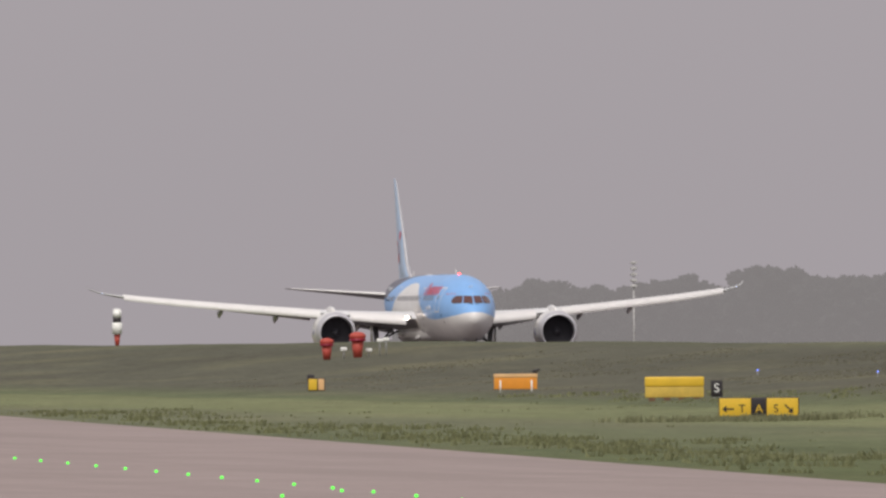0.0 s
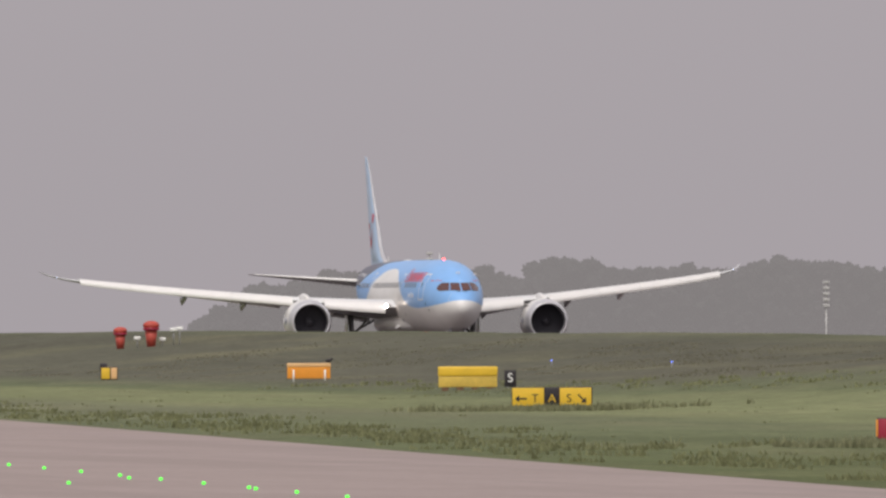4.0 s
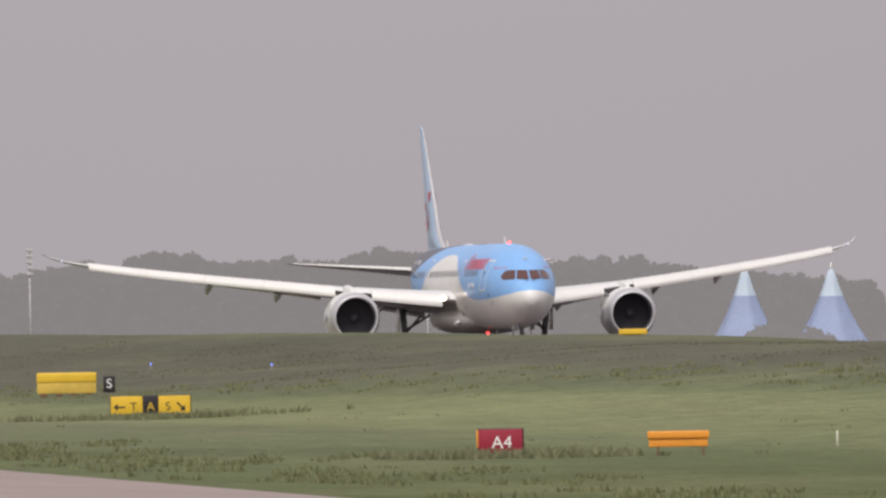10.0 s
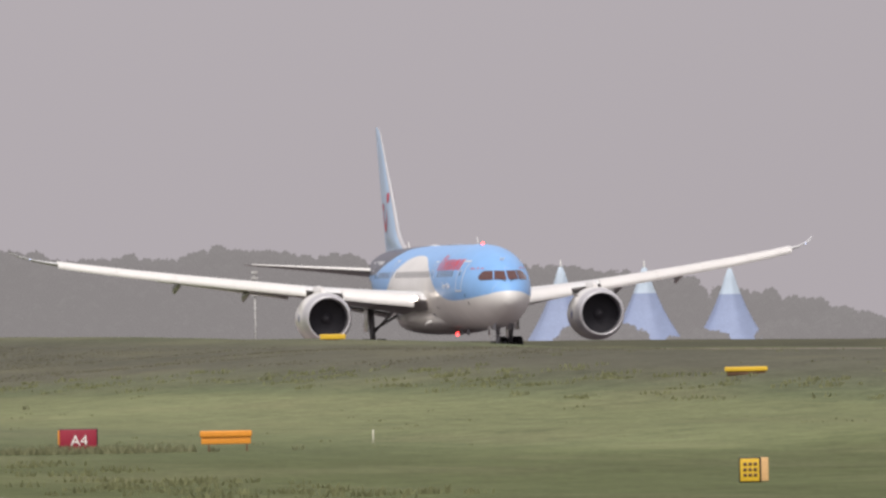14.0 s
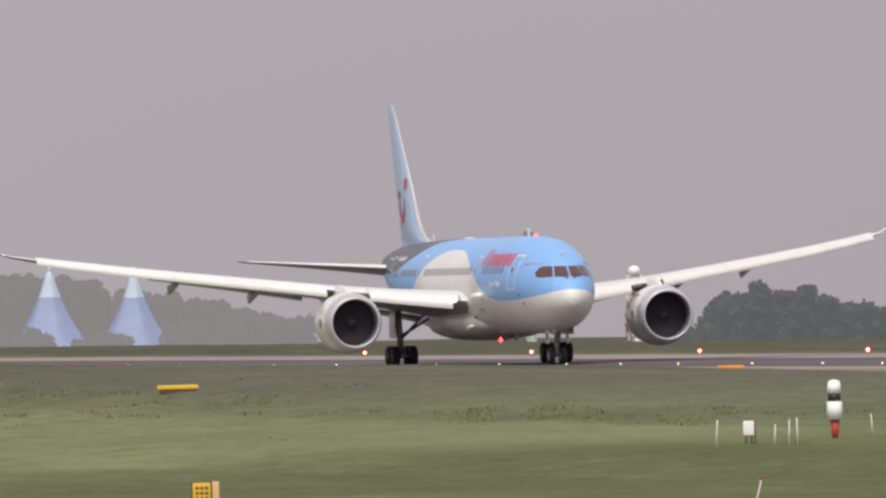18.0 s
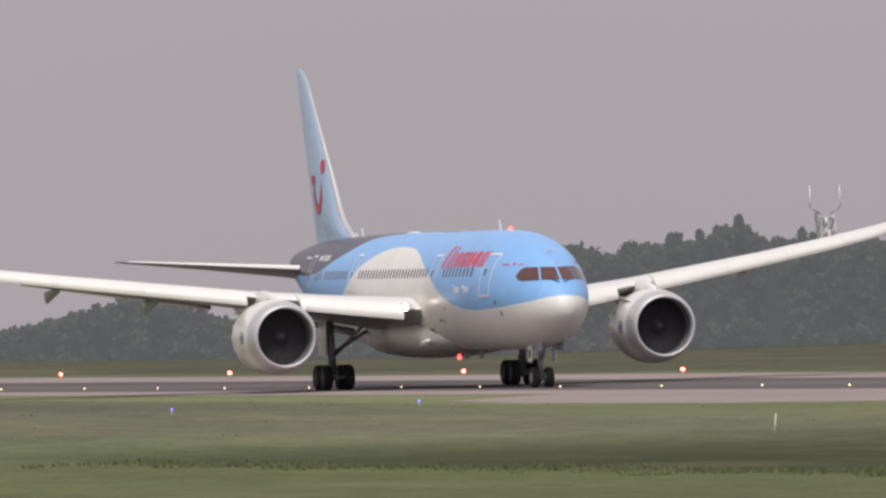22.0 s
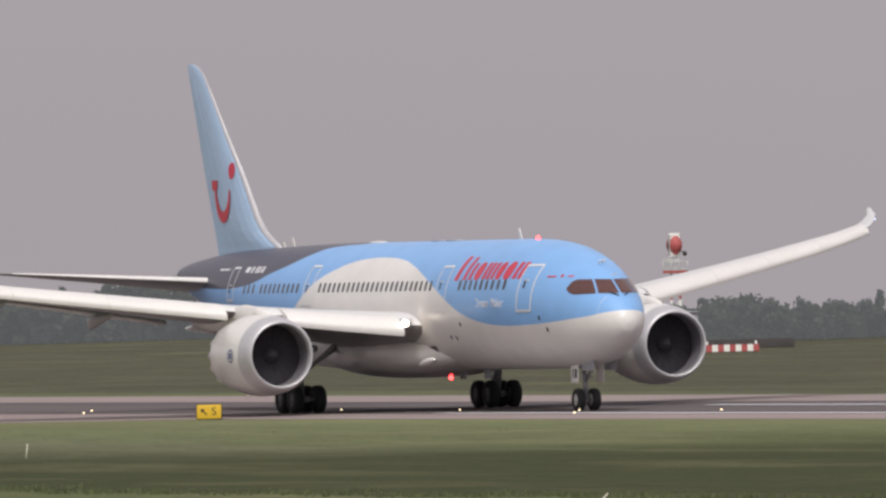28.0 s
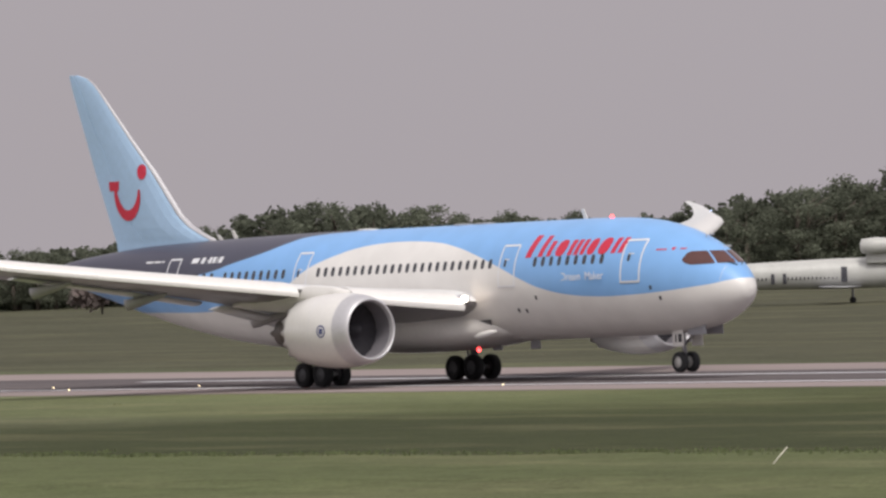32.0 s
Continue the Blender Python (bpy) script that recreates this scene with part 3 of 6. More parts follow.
def wing(side, name, label):
    root = (WING_ROOT[0], side * WING_ROOT[1], WING_ROOT[2])
    rows = []
    for i in range(49):
        y = 1.5 + (29.25 - 1.5) * (i / 48) ** 0.85
        rows.append((y, *wing_row(y)))
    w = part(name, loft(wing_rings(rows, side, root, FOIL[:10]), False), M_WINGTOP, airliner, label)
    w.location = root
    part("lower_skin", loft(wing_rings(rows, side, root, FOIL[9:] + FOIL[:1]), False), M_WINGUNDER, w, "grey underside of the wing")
    # drooped slats, proud of the leading edge
    for y0, y1 in ((3.7, 8.2), (10.6, 15.2), (15.215, 19.0), (19.015, 22.8), (22.815, 26.6)):
        rr = []
        for k in range(7):
            y = y0 + (y1 - y0) * k / 6
            le, te, z, t = wing_row(y)
            c = le - te
            k = 0.60 + 0.062 * c
            rr.append([(le + k * a - root[0], side * y - root[1], z + k * b - root[2]) for a, b in SLAT])
        part("slat", sharp_skins(rr, (0, 7), (6, 11)), M_WHITE, w, "white drooped leading edge slat")
    # flaps set for takeoff
    for y0, y1 in ((3.3, 9.2), (10.6, 19.5)):
        rr = []
        for k in range(7):
            y = y0 + (y1 - y0) * k / 6
            le, te, z, t = wing_row(y)
            c = le - te
            rr.append((y, te + 0.10 * c, te - 0.10 * c, z - 0.065 * c * max(0.0, 1 - y / 24) - 0.03 * c, 0.16))
        part("flap", loft(wing_rings(rr, side, root)), M_WINGTOP, w, "grey trailing edge flap")
    # flap track fairings
    for y in (6.4, 13.5, 18.2):
        le, te, z, t = wing_row(y)
        c = le - te
        # a slim wedge, deepest at its rear end
        bm = loft([[(u, v * 0.20, 0.10), (u, v * 0.16, -d * 0.6), (u, 0.0, -d), (u, -v * 0.16, -d * 0.6), (u, -v * 0.20, 0.10)] for u, v, d in ((0.0, 0.1, 0.02), (-0.8, 0.7, 0.18), (-2.0, 1.0, 0.34), (-2.9, 0.9, 0.46), (-3.3, 0.6, 0.46), (-3.5, 0.2, 0.25))])
        bmesh.ops.transform(bm, verts=bm.verts, matrix=Matrix.Translation((te + 2.6 - root[0], side * y - root[1], z - 0.05 * c - 0.12 - root[2])) @ Matrix.Rotation(radians(-4), 4, "Y"))
        part("flap_fairing", bm, M_FAIRING, w, "pale grey flap track fairing")
    le, te, z, t = wing_row(28.2)
    part("tip_lamp", ball((le + 0.1 - root[0], side * 28.2 - root[1], z - root[2]), 0.045), G_NAVR, w, "small lit wing tip lamp")
    # the root leading edge with its landing lamp
    bm = box(-18.95 - root[0], -18.15 - root[0], side * 3.45 - root[1] - 0.28, side * 3.45 - root[1] + 0.28, 3.92 - root[2], 4.32 - root[2], 0.12)
    part("lamp_housing", bm, M_SILVER, w, "silver landing lamp housing")
    part("landing_lamp", ball((-18.05 - root[0], side * 3.6 - root[1], 4.10 - root[2]), 0.15), G_LAMP, w, "lit round landing lamp")
    return w


wing_starboard = wing(-1, "wing", "long swept pale grey wing with raked tip")
wing_port = wing(1, "wing", "long swept pale grey wing with raked tip")


def engine(side):
    e = empty("engine")
    e.parent = airliner
    e.location = (-17.85, 9.75, 2.80) if side > 0 else (-17.85, -9.80, 2.80)
    tagged(e, "white turbofan engine with a silver intake ring")
    seg = 48
    rings = []
    prof = [(-0.97, 1.78), (-1.25, 1.825), (-1.8, 1.87), (-2.4, 1.885), (-3.2, 1.85), (-4.0, 1.76), (-4.6, 1.66), (-4.9, 1.60)]
    for x, r in prof:
        rings.append([(x, r * math.cos(2 * math.pi * i / seg), r * math.sin(2 * math.pi * i / seg)) for i in range(seg)])
    # saw-toothed rear edge
    rings.append([(-5.35 if i % 3 == 0 else -5.08, 1.55 * math.cos(2 * math.pi * i / seg), 1.55 * math.sin(2 * math.pi * i / seg)) for i in range(seg)])
    rings.append([(-4.9, 1.47 * math.cos(2 * math.pi * i / seg), 1.47 * math.sin(2 * math.pi * i / seg)) for i in range(seg)])
    part("nacelle", loft(rings, True, (False, False)), M_WHITE, e, "white engine cowling with a saw-toothed rear edge")
    part("intake_ring", spin_x([(-0.98, 1.785), (-0.76, 1.745), (-0.5, 1.70), (-0.28, 1.645), (-0.10, 1.58), (-0.02, 1.52), (0.0, 1.48), (-0.03, 1.44), (-0.10, 1.415), (-0.32, 1.40)], 56), M_SILVER, e, "silver intake ring")
    part("intake_duct", spin_x([(-0.3, 1.402), (-0.9, 1.43), (-1.6, 1.44)], 40), M_DUCT, e, "grey intake duct")
    # a near-black disc closes the intake behind the blades
    part("fan_backing_disc", spin_x([(-1.62, 0.02), (-1.60, 1.46)], 40), M_DARK, e)
    for k in range(18):
        bm = bmesh.new()
        m = Matrix.Rotation(2 * math.pi * k / 18, 4, "X")
        vs = [bm.verts.new(m @ Vector(p)) for p in ((-1.34, -0.10, 0.35), (-1.46, 0.12, 0.38), (-1.48, 0.26, 0.9), (-1.46, 0.36, 1.42), (-1.36, -0.20, 1.42), (-1.36, -0.16, 0.9))]
        bm.faces.new(vs)
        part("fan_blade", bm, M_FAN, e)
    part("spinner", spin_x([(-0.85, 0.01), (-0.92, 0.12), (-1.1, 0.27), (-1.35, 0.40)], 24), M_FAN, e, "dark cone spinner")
    part("core_cowl", spin_x([(-4.5, 1.12), (-5.3, 1.06), (-6.2, 0.88), (-6.9, 0.72), (-6.85, 0.66)], 32), M_EXHAUST, e, "dark metal core cowl")
    part("exhaust_plug", spin_x([(-6.5, 0.5), (-7.2, 0.36), (-7.9, 0.12), (-8.1, 0.01)], 24), M_EXHAUST, e)
    # pylon up to the wing
    rr = []
    for x, w, z0, z1 in ((-1.6, 0.05, 1.80, 1.88), (-2.8, 0.20, 1.72, 2.12), (-4.4, 0.26, 1.3, 2.25), (-6.4, 0.24, 1.0, 2.05), (-9.0, 0.16, 1.2, 1.7), (-11.0, 0.04, 1.4, 1.5)):
        rr.append([(x, -w, z0), (x, w, z0), (x, w, z1), (x, w * 0.4, z1 + 0.08), (x, -w * 0.4, z1 + 0.08), (x, -w, z1)])
    part("pylon", loft(rr), M_WHITE, e, "white engine pylon")
    # round mark on the cowling: a ring and four plain petals
    def on_cowl(dx, dy, proud=0.012):
        xx, th = -1.72 + dx, math.pi + dy / 1.87
        r = lerp(sorted(prof), xx)[0] + proud
        return (xx, r * math.cos(th), r * math.sin(th))

    bm = bmesh.new()
    loops = [[bm.verts.new(on_cowl(q * math.cos(t), q * math.sin(t))) for t in (2 * math.pi * i / 24 for i in range(24))] for q in (0.31, 0.245)]
    for i in range(24):
        bm.faces.new((loops[0][i], loops[0][(i + 1) % 24], loops[1][(i + 1) % 24], loops[1][i]))
    mark = part("round_mark", bm, M_BLUEMARK, e, "small round blue mark", smooth=False)
    for k in range(4):
        cx, cy = 0.10 * math.cos(k * math.pi / 2 + 0.8), 0.10 * math.sin(k * math.pi / 2 + 0.8)
        bm = bmesh.new()
        bm.faces.new([bm.verts.new(on_cowl(cx + 0.075 * math.cos(t), cy + 0.075 * math.sin(t))) for t in (2 * math.pi * i / 10 for i in range(10))])
        part("petal", bm, M_BLUEMARK, mark, smooth=False)
    # strake on the inboard shoulder and the seams of the cowling doors
    a = 0.75 if side < 0 else math.pi - 0.75
    bm = loft([[(x, (1.85 + q) * math.cos(a) + w * math.sin(a), (1.85 + q) * math.sin(a) - w * math.cos(a)) for q, w in ((-0.05, -0.02), (h, -0.01), (h, 0.01), (-0.05, 0.02))] for x, h in ((-1.5, 0.02), (-2.2, 0.30), (-2.9, 0.34), (-3.0, 0.05))])
    part("strake", bm, M_WHITE, e, "small fin on the engine's shoulder", smooth=False)
    part("cowl_seam", spin_x([(-2.72, lerp(sorted(prof), -2.72)[0] + 0.004), (-2.76, lerp(sorted(prof), -2.76)[0] + 0.004)], 48), M_WINGTOP, e)
    return e


engine_starboard = engine(-1)
engine_port = engine(1)

# fin, rudder, tailplanes
FIN_FOIL = [(f, g) for f, g in FOIL]


def fin_rows():
    return [(7.0, -42.0, -50.55, 0.06), (7.75, -42.4, -50.65, 0.065), (8.05, -43.2, -50.75, 0.075), (8.49, -44.2, -50.95, 0.085), (9.09, -45.04, -51.2, 0.09), (11.27, -47.02, -52.1, 0.09), (13.1, -48.94, -52.8, 0.09), (14.94, -50.77, -53.5, 0.09), (16.02, -51.86, -53.9, 0.085), (16.42, -52.51, -54.0, 0.07), (16.62, -53.3, -54.05, 0.05)]


def fin_rings(f0, f1):
    out = []
    for z, le, te, t in fin_rows():
        c = le - te
        ring = []
        for f, g in FIN_FOIL:
            f = min(max(f, f0), f1)
            gg = abs(lerp([(a, b) for a, b in sorted((q for q in FOIL if q[1] >= 0))], f)[0])
            ring.append((le - f * c, math.copysign(gg, g) * t * c if g else 0.0, z))
        out.append(ring)
    return out


part("fin", loft(fin_rings(0.05, 0.70)), M_FINBLUE, airliner, "tall pale blue tail fin", smooth=False)
part("rudder", loft([[(x - 0.03, y, z) for x, y, z in r] for r in fin_rings(0.70, 1.0)]), M_FINBLUE, airliner, "pale blue rudder", smooth=False)
part("fin_leading_edge", loft([[(x + 0.02, y * 1.03, z) for x, y, z in r] for r in fin_rings(0.0, 0.05)]), M_SILVER, airliner, "bare metal fin leading edge")
for side in (-1, 1):
    rows = [(0.4, -46.8, -53.4, 6.05, 0.09), (1.2, -47.6, -53.5, 6.12, 0.09), (5.0, -50.4, -54.2, 6.42, 0.085), (8.6, -53.0, -55.0, 6.70, 0.08), (9.4, -53.7, -55.2, 6.76, 0.07), (9.8, -54.5, -55.3, 6.79, 0.05)]
    tp = part("tailplane", loft(wing_rings(rows, side)), M_WINGUNDER, airliner, "grey tailplane with a bright leading edge")
    part("leading_edge", loft([[(le + 0.02 - f * 0.30, side * y, z + g * (le - te) / 4) for f, g in ((1.0, 0.145), (0.3, 0.085), (0.1, 0.045), (0.0, 0.0), (0.05, -0.02))] for y, le, te, z, t in rows[1:-1]], False), M_WHITE, tp, "bright tailplane leading edge")

# landing gear
def wheel(parent, x, y, r, w, hub):
    h = new("wheel")
    h.parent = airliner
    h.location = (parent.location.x + x, parent.location.y + y, r)
    tagged(h, "black-tyred landing gear wheel")
    prof = [(-w / 2, r * 0.55), (-w / 2, r * 0.86), (-w * 0.38, r * 0.97), (-w * 0.15, r), (w * 0.15, r), (w * 0.38, r * 0.97), (w / 2, r * 0.86), (w / 2, r * 0.55)]
    turn = Matrix.Rotation(radians(90), 4, "Z")
    bm = spin_x(prof, 28)
    bmesh.ops.transform(bm, verts=bm.verts, matrix=turn)
    part("tyre", bm, M_TYRE, h, "black rubber tyre")
    bm = spin_x([(-w * 0.42, 0.02), (-w * 0.44, r * 0.2), (-w * 0.30, r * 0.32), (-w * 0.44, r * 0.56), (w * 0.44, r * 0.56), (w * 0.30, r * 0.32), (w * 0.44, r * 0.2), (w * 0.42, 0.02)], 24)
    bmesh.ops.transform(bm, verts=bm.verts, matrix=turn)
    part("rim", bm, hub, h, "metal wheel hub")
    return h


wheels = []
for side in (-1, 1):
    g = empty("main_gear")
    g.parent = airliner
    g.location = (-28.0, side * 4.9, 0)
    tagged(g, "four-wheeled main landing gear bogie")
    for dx in (-0.74, 0.74):
        for dy in (-0.56, 0.56):
            wheels.append((wheel(g, dx, dy, 0.64, 0.46, M_DARKHUB), 0.64))
        part("axle", tube((dx, -0.6, 0.64), (dx, 0.6, 0.64), 0.09), M_STEEL, g)
    part("bogie_beam", tube((-0.85, 0, 0.64), (0.85, 0, 0.64), 0.15), M_STEEL, g)
    part("strut", tube((0, 0, 0.6), (0.15, side * 0.25, 3.7), 0.19, 0.24, 16), M_STEEL, g, "grey steel oleo strut")
    part("drag_brace", tube((0.05, 0, 1.7), (1.9, -side * 1.2, 3.3), 0.09), M_STEEL, g)
    part("side_brace", tube((0.05, 0, 1.9), (0.2, -side * 2.2, 3.2), 0.09), M_STEEL, g)
    part("torque_link", tube((-0.25, 0, 0.8), (-0.42, 0, 1.5), 0.06), M_STEEL, g)
    bm = box(-0.85, 0.9, side * 0.55 - 0.03, side * 0.55 + 0.03, 1.75, 3.6, 0.02)
    part("gear_door", bm, M_WHITE, g, "white landing gear door")
ng = empty("nose_gear")
ng.parent = airliner
ng.location = (-5.4, 0, 0)
tagged(ng, "twin-wheeled nose landing gear")
for dy in (-0.37, 0.37):
    wheels.append((wheel(ng, 0, dy, 0.51, 0.36, M_RIM), 0.51))
part("axle", tube((0, -0.4, 0.51), (0, 0.4, 0.51), 0.07), M_STEEL, ng)
part("strut", tube((0, 0, 0.5), (-0.25, 0, 2.5), 0.11, 0.15), M_STEEL, ng, "grey steel nose strut")
part("drag_brace", tube((-0.1, 0, 1.3), (1.3, 0, 2.3), 0.06), M_STEEL, ng)
part("taxi_lamp", ball((0.28, 0.12, 1.55), 0.09), M_SILVER, ng)
for side in (-1, 1):
    part("gear_door", box(-0.20, 0.62, side * 0.62 - 0.025, side * 0.62 + 0.025, 1.28, 2.2, 0.02), M_WHITE, ng, "white nose gear door")
    part("forward_door", box(0.9, 2.3, side * 0.55 - 0.02, side * 0.55 + 0.02, 1.82, 2.3, 0.02), M_GREYPAINT, ng)

# cockpit glass: inner and outer edge from top to bottom, as (share of height, y, z)
FRONT_PANE = (((0, 0.05, 5.91), (1, 0.06, 5.28)), ((0, 0.72, 5.93), (1, 0.86, 5.30)))
SIDE_PANE = (((0, 0.79, 5.93), (1, 0.94, 5.29)), ((0, 1.24, 5.93), (0.2, 1.42, 5.85), (0.6, 1.68, 5.54), (0.85, 1.68, 5.36), (1, 1.58, 5.27)))
for side in (-1, 1):
    for inner, outer in (FRONT_PANE, SIDE_PANE):
        rows = []
        for i in range(9):
            u = i / 8
            row = []
            for j in range(9):
                (y0, z0), (y1, z1) = lerp(inner, j / 8), lerp(outer, j / 8)
                row.append(skin_front(side * (y0 + (y1 - y0) * u), z0 + (z1 - z0) * u, 0.02))
            rows.append(row)
        part("windscreen_pane", patch(rows), M_GLASS, airliner, "reddish tinted cockpit pane")


# ---- windows, doors, marks and small fittings of the airliner ----
def cabin_windows(side):
    spans = ((-13.45, -8.4, 9), (-30.7, -16.95, 24), (-38.5, -33.55, 9), (-41.1, -39.7, 3))
    for x0, x1, k in spans:
        for i in range(k):
            x = x0 + (x1 - x0) * i / (k - 1)
            part("cabin_window", oval_patch(x, 5.78, 0.27, 0.47, side, 0.012), M_CABIN, airliner)


def outline(corners, side, w=0.045):
    """A thin painted line round four corners of the skin, in four strips."""
    bm = bmesh.new()
    for (x0, z0), (x1, z1) in zip(corners, corners[1:] + corners[:1]):
        ln = math.hypot(x1 - x0, z1 - z0)
        nx, nz = -(z1 - z0) / ln * w, (x1 - x0) / ln * w
        k = 8
        prev = None
        for i in range(k + 1):
            u = i / k
            x, z = x0 + (x1 - x0) * u, z0 + (z1 - z0) * u
            cur = (bm.verts.new(skin(x - nx, z - nz, side, 0.016)[0]), bm.verts.new(skin(x + nx, z + nz, side, 0.016)[0]))
            if prev:
                bm.faces.new((prev[0], cur[0], cur[1], prev[1]))
            prev = cur
    bmesh.ops.recalc_face_normals(bm, faces=bm.faces)
    return bm


for side in (-1, 1):
    cabin_windows(side)
    for xc, z0, z1, w in ((-6.4, 4.58, 6.62, 1.22), (-15.6, 4.62, 6.64, 1.22), (-32.15, 4.98, 6.78, 1.05), (-43.4, 5.25, 6.78, 1.0)):
        d = part("cabin_door", outline([(xc + w / 2, z1), (xc - w / 2, z1), (xc - w / 2, z0), (xc + w / 2, z0)], side), M_LINE, airliner, "white outlined cabin door")
        part("door_window", oval_patch(xc - 0.18, 5.80, 0.18, 0.42, side, 0.014), M_CABIN, d)
        part("door_handle", side_patch(((xc + 0.12, 5.98), (xc - 0.22, 5.98), (xc - 0.22, 5.93), (xc + 0.12, 5.93)), side, 0.018), M_LINE, d)
        part("door_sill", side_patch(((xc + w / 2 + 0.06, z0), (xc - w / 2 - 0.06, z0), (xc - w / 2 - 0.06, z0 - 0.06), (xc + w / 2 + 0.06, z0 - 0.06)), side, 0.03), M_SILVER, d)
    # red company word: one slanted plain stroke shape for each letter
    sl = 0.26 if side < 0 else -0.26
    for x0, x1, z0, h in ((-14.30, -13.86, 6.00, 1.08), (-13.35, -13.00, 6.02, 1.02), (-12.70, -12.38, 6.02, 0.74), (-11.10, -10.78, 6.03, 0.74), (-10.62, -10.32, 6.03, 0.74), (-10.16, -9.86, 6.03, 0.74), (-7.92, -7.62, 6.03, 0.74), (-7.44, -7.14, 6.03, 0.74)):
        part("word_stroke", side_patch(((x1 + sl * (z0 + h - 6.0), z0 + h), (x0 + sl * (z0 + h - 6.0), z0 + h), (x0 + sl * (z0 - 6.0), z0), (x1 + sl * (z0 - 6.0), z0)), side, 0.014, 3, 6), M_RED, airliner, "plain red slanted stroke of the company word")
    for x, z, w, h in ((-11.72, 6.40, 0.78, 0.80), (-9.40, 6.40, 0.60, 0.80), (-8.52, 6.40, 0.76, 0.80)):
        part("word_oval", oval_patch(x + sl * 0.4, z, w, h, side, 0.014, 18, 0.8, sl), M_RED, airliner, "plain red slanted oval of the company word")
    # small red word bars ahead of the door, white bars for the marks on the rear crown
    for x0, x1 in ((-5.05, -4.45), (-3.75, -3.45)):
        part("small_word_bar", side_patch(((x1, 6.12), (x0, 6.12), (x0, 6.06), (x1, 6.06)), side, 0.014), M_RED, airliner)
    part("small_smile_bar", side_patch(((-4.0, 6.17), (-4.2, 6.17), (-4.16, 6.04), (-4.04, 6.04)), side, 0.014), M_RED, airliner)
    for x0, x1, z0, z1 in ((-46.2, -45.5, 6.66, 6.75), (-45.4, -44.8, 6.66, 6.75), (-44.7, -44.5, 6.66, 6.75), (-41.9, -41.3, 6.55, 6.80), (-41.05, -40.75, 6.52, 6.82), (-40.6, -40.5, 6.64, 6.70), (-40.4, -40.15, 6.52, 6.82), (-40.05, -39.8, 6.52, 6.82), (-39.7, -39.62, 6.52, 6.82), (-39.5, -39.2, 6.52, 6.82)):
        part("mark_bar", side_patch(((x1, z1), (x0, z1), (x0, z0), (x1, z0)), side, 0.014), M_LINE, airliner, "plain white bar of an unreadable mark")
    for x0, x1 in ((-2.05, -1.95), (-1.85, -1.6)):
        part("mark_bar", side_patch(((x1, 6.10), (x0, 6.16), (x0 - 0.02, 5.98 + 0.12), (x1 - 0.02, 6.04)), side, 0.03), M_LINE, airliner)
    # ports and probes
    for x, z in ((-13.45, 4.01), (-15.1, 3.42), (-14.5, 3.38), (-5.1, 4.25), (-4.6, 3.72)):
        part("port", oval_patch(x, z, 0.16, 0.22, side, 0.012, 10), M_CABIN, airliner)
    for x, z in ((-3.3, 6.62), (-3.0, 6.68)):
        part("probe", tube(skin(x, z, side)[0], skin(x, z, side, 0.16)[0], 0.03), M_SILVER, airliner)
    # air intake scoop and outlet under the wing root
    p, nrm = skin(-17.6, 2.9, side, 0.05)
    scoop = ball((0, 0, 0), 0.30, 3.0, 0.8, 0.62, 18)
    bmesh.ops.transform(scoop, verts=scoop.verts, matrix=Matrix.Translation((p.x, side * 2.72, 2.28)) @ Matrix.Rotation(radians(-9), 4, "Y"))
    part("air_scoop", scoop, M_WHITE, airliner, "white air scoop on the belly")
    part("air_outlet", side_patch(((-17.6, 3.04), (-18.9, 2.98), (-18.6, 2.60), (-17.9, 2.70)), side, 0.03), M_DARKHUB, airliner, "dark slanted air outlet")

# white ship's name in lettering, starboard side
def lettering(text, size, m, material, parent, name="lettering", extrude=0.006, align="CENTER"):
    cu = bpy.data.curves.new(name, "FONT")
    cu.body, cu.size, cu.extrude, cu.align_x, cu.align_y = text, size, extrude, align, "CENTER"
    cu.materials.append(material)
    tmp = bpy.data.objects.new(name, cu)
    me = bpy.data.meshes.new_from_object(tmp)
    bpy.data.objects.remove(tmp)
    me.transform(m)
    ob = new(name, me)
    ob.parent = parent
    return ob


p, nrm = skin(-9.75, 4.95, -1, 0.02)
for word, dx in (("Dream", -0.85), ("Maker", 0.95)):
    lettering(word, 0.56, Matrix.Translation(p + Vector((dx, -0.01, 0))) @ Matrix.Rotation(math.atan2(nrm.z, -nrm.y) * -1, 4, "X") @ Matrix.Rotation(radians(90), 4, "X"), M_LINE, airliner, "name_lettering")

# fin mark: dot, block and curved stroke, on both faces
def fin_y(x, z):
    rows = fin_rows()
    le, te, t = lerp(rows, z)
    c = le - te
    f = (le - x) / c
    return lerp([(a, b) for a, b in sorted(q for q in FOIL if q[1] >= 0)], f)[0] * t * c


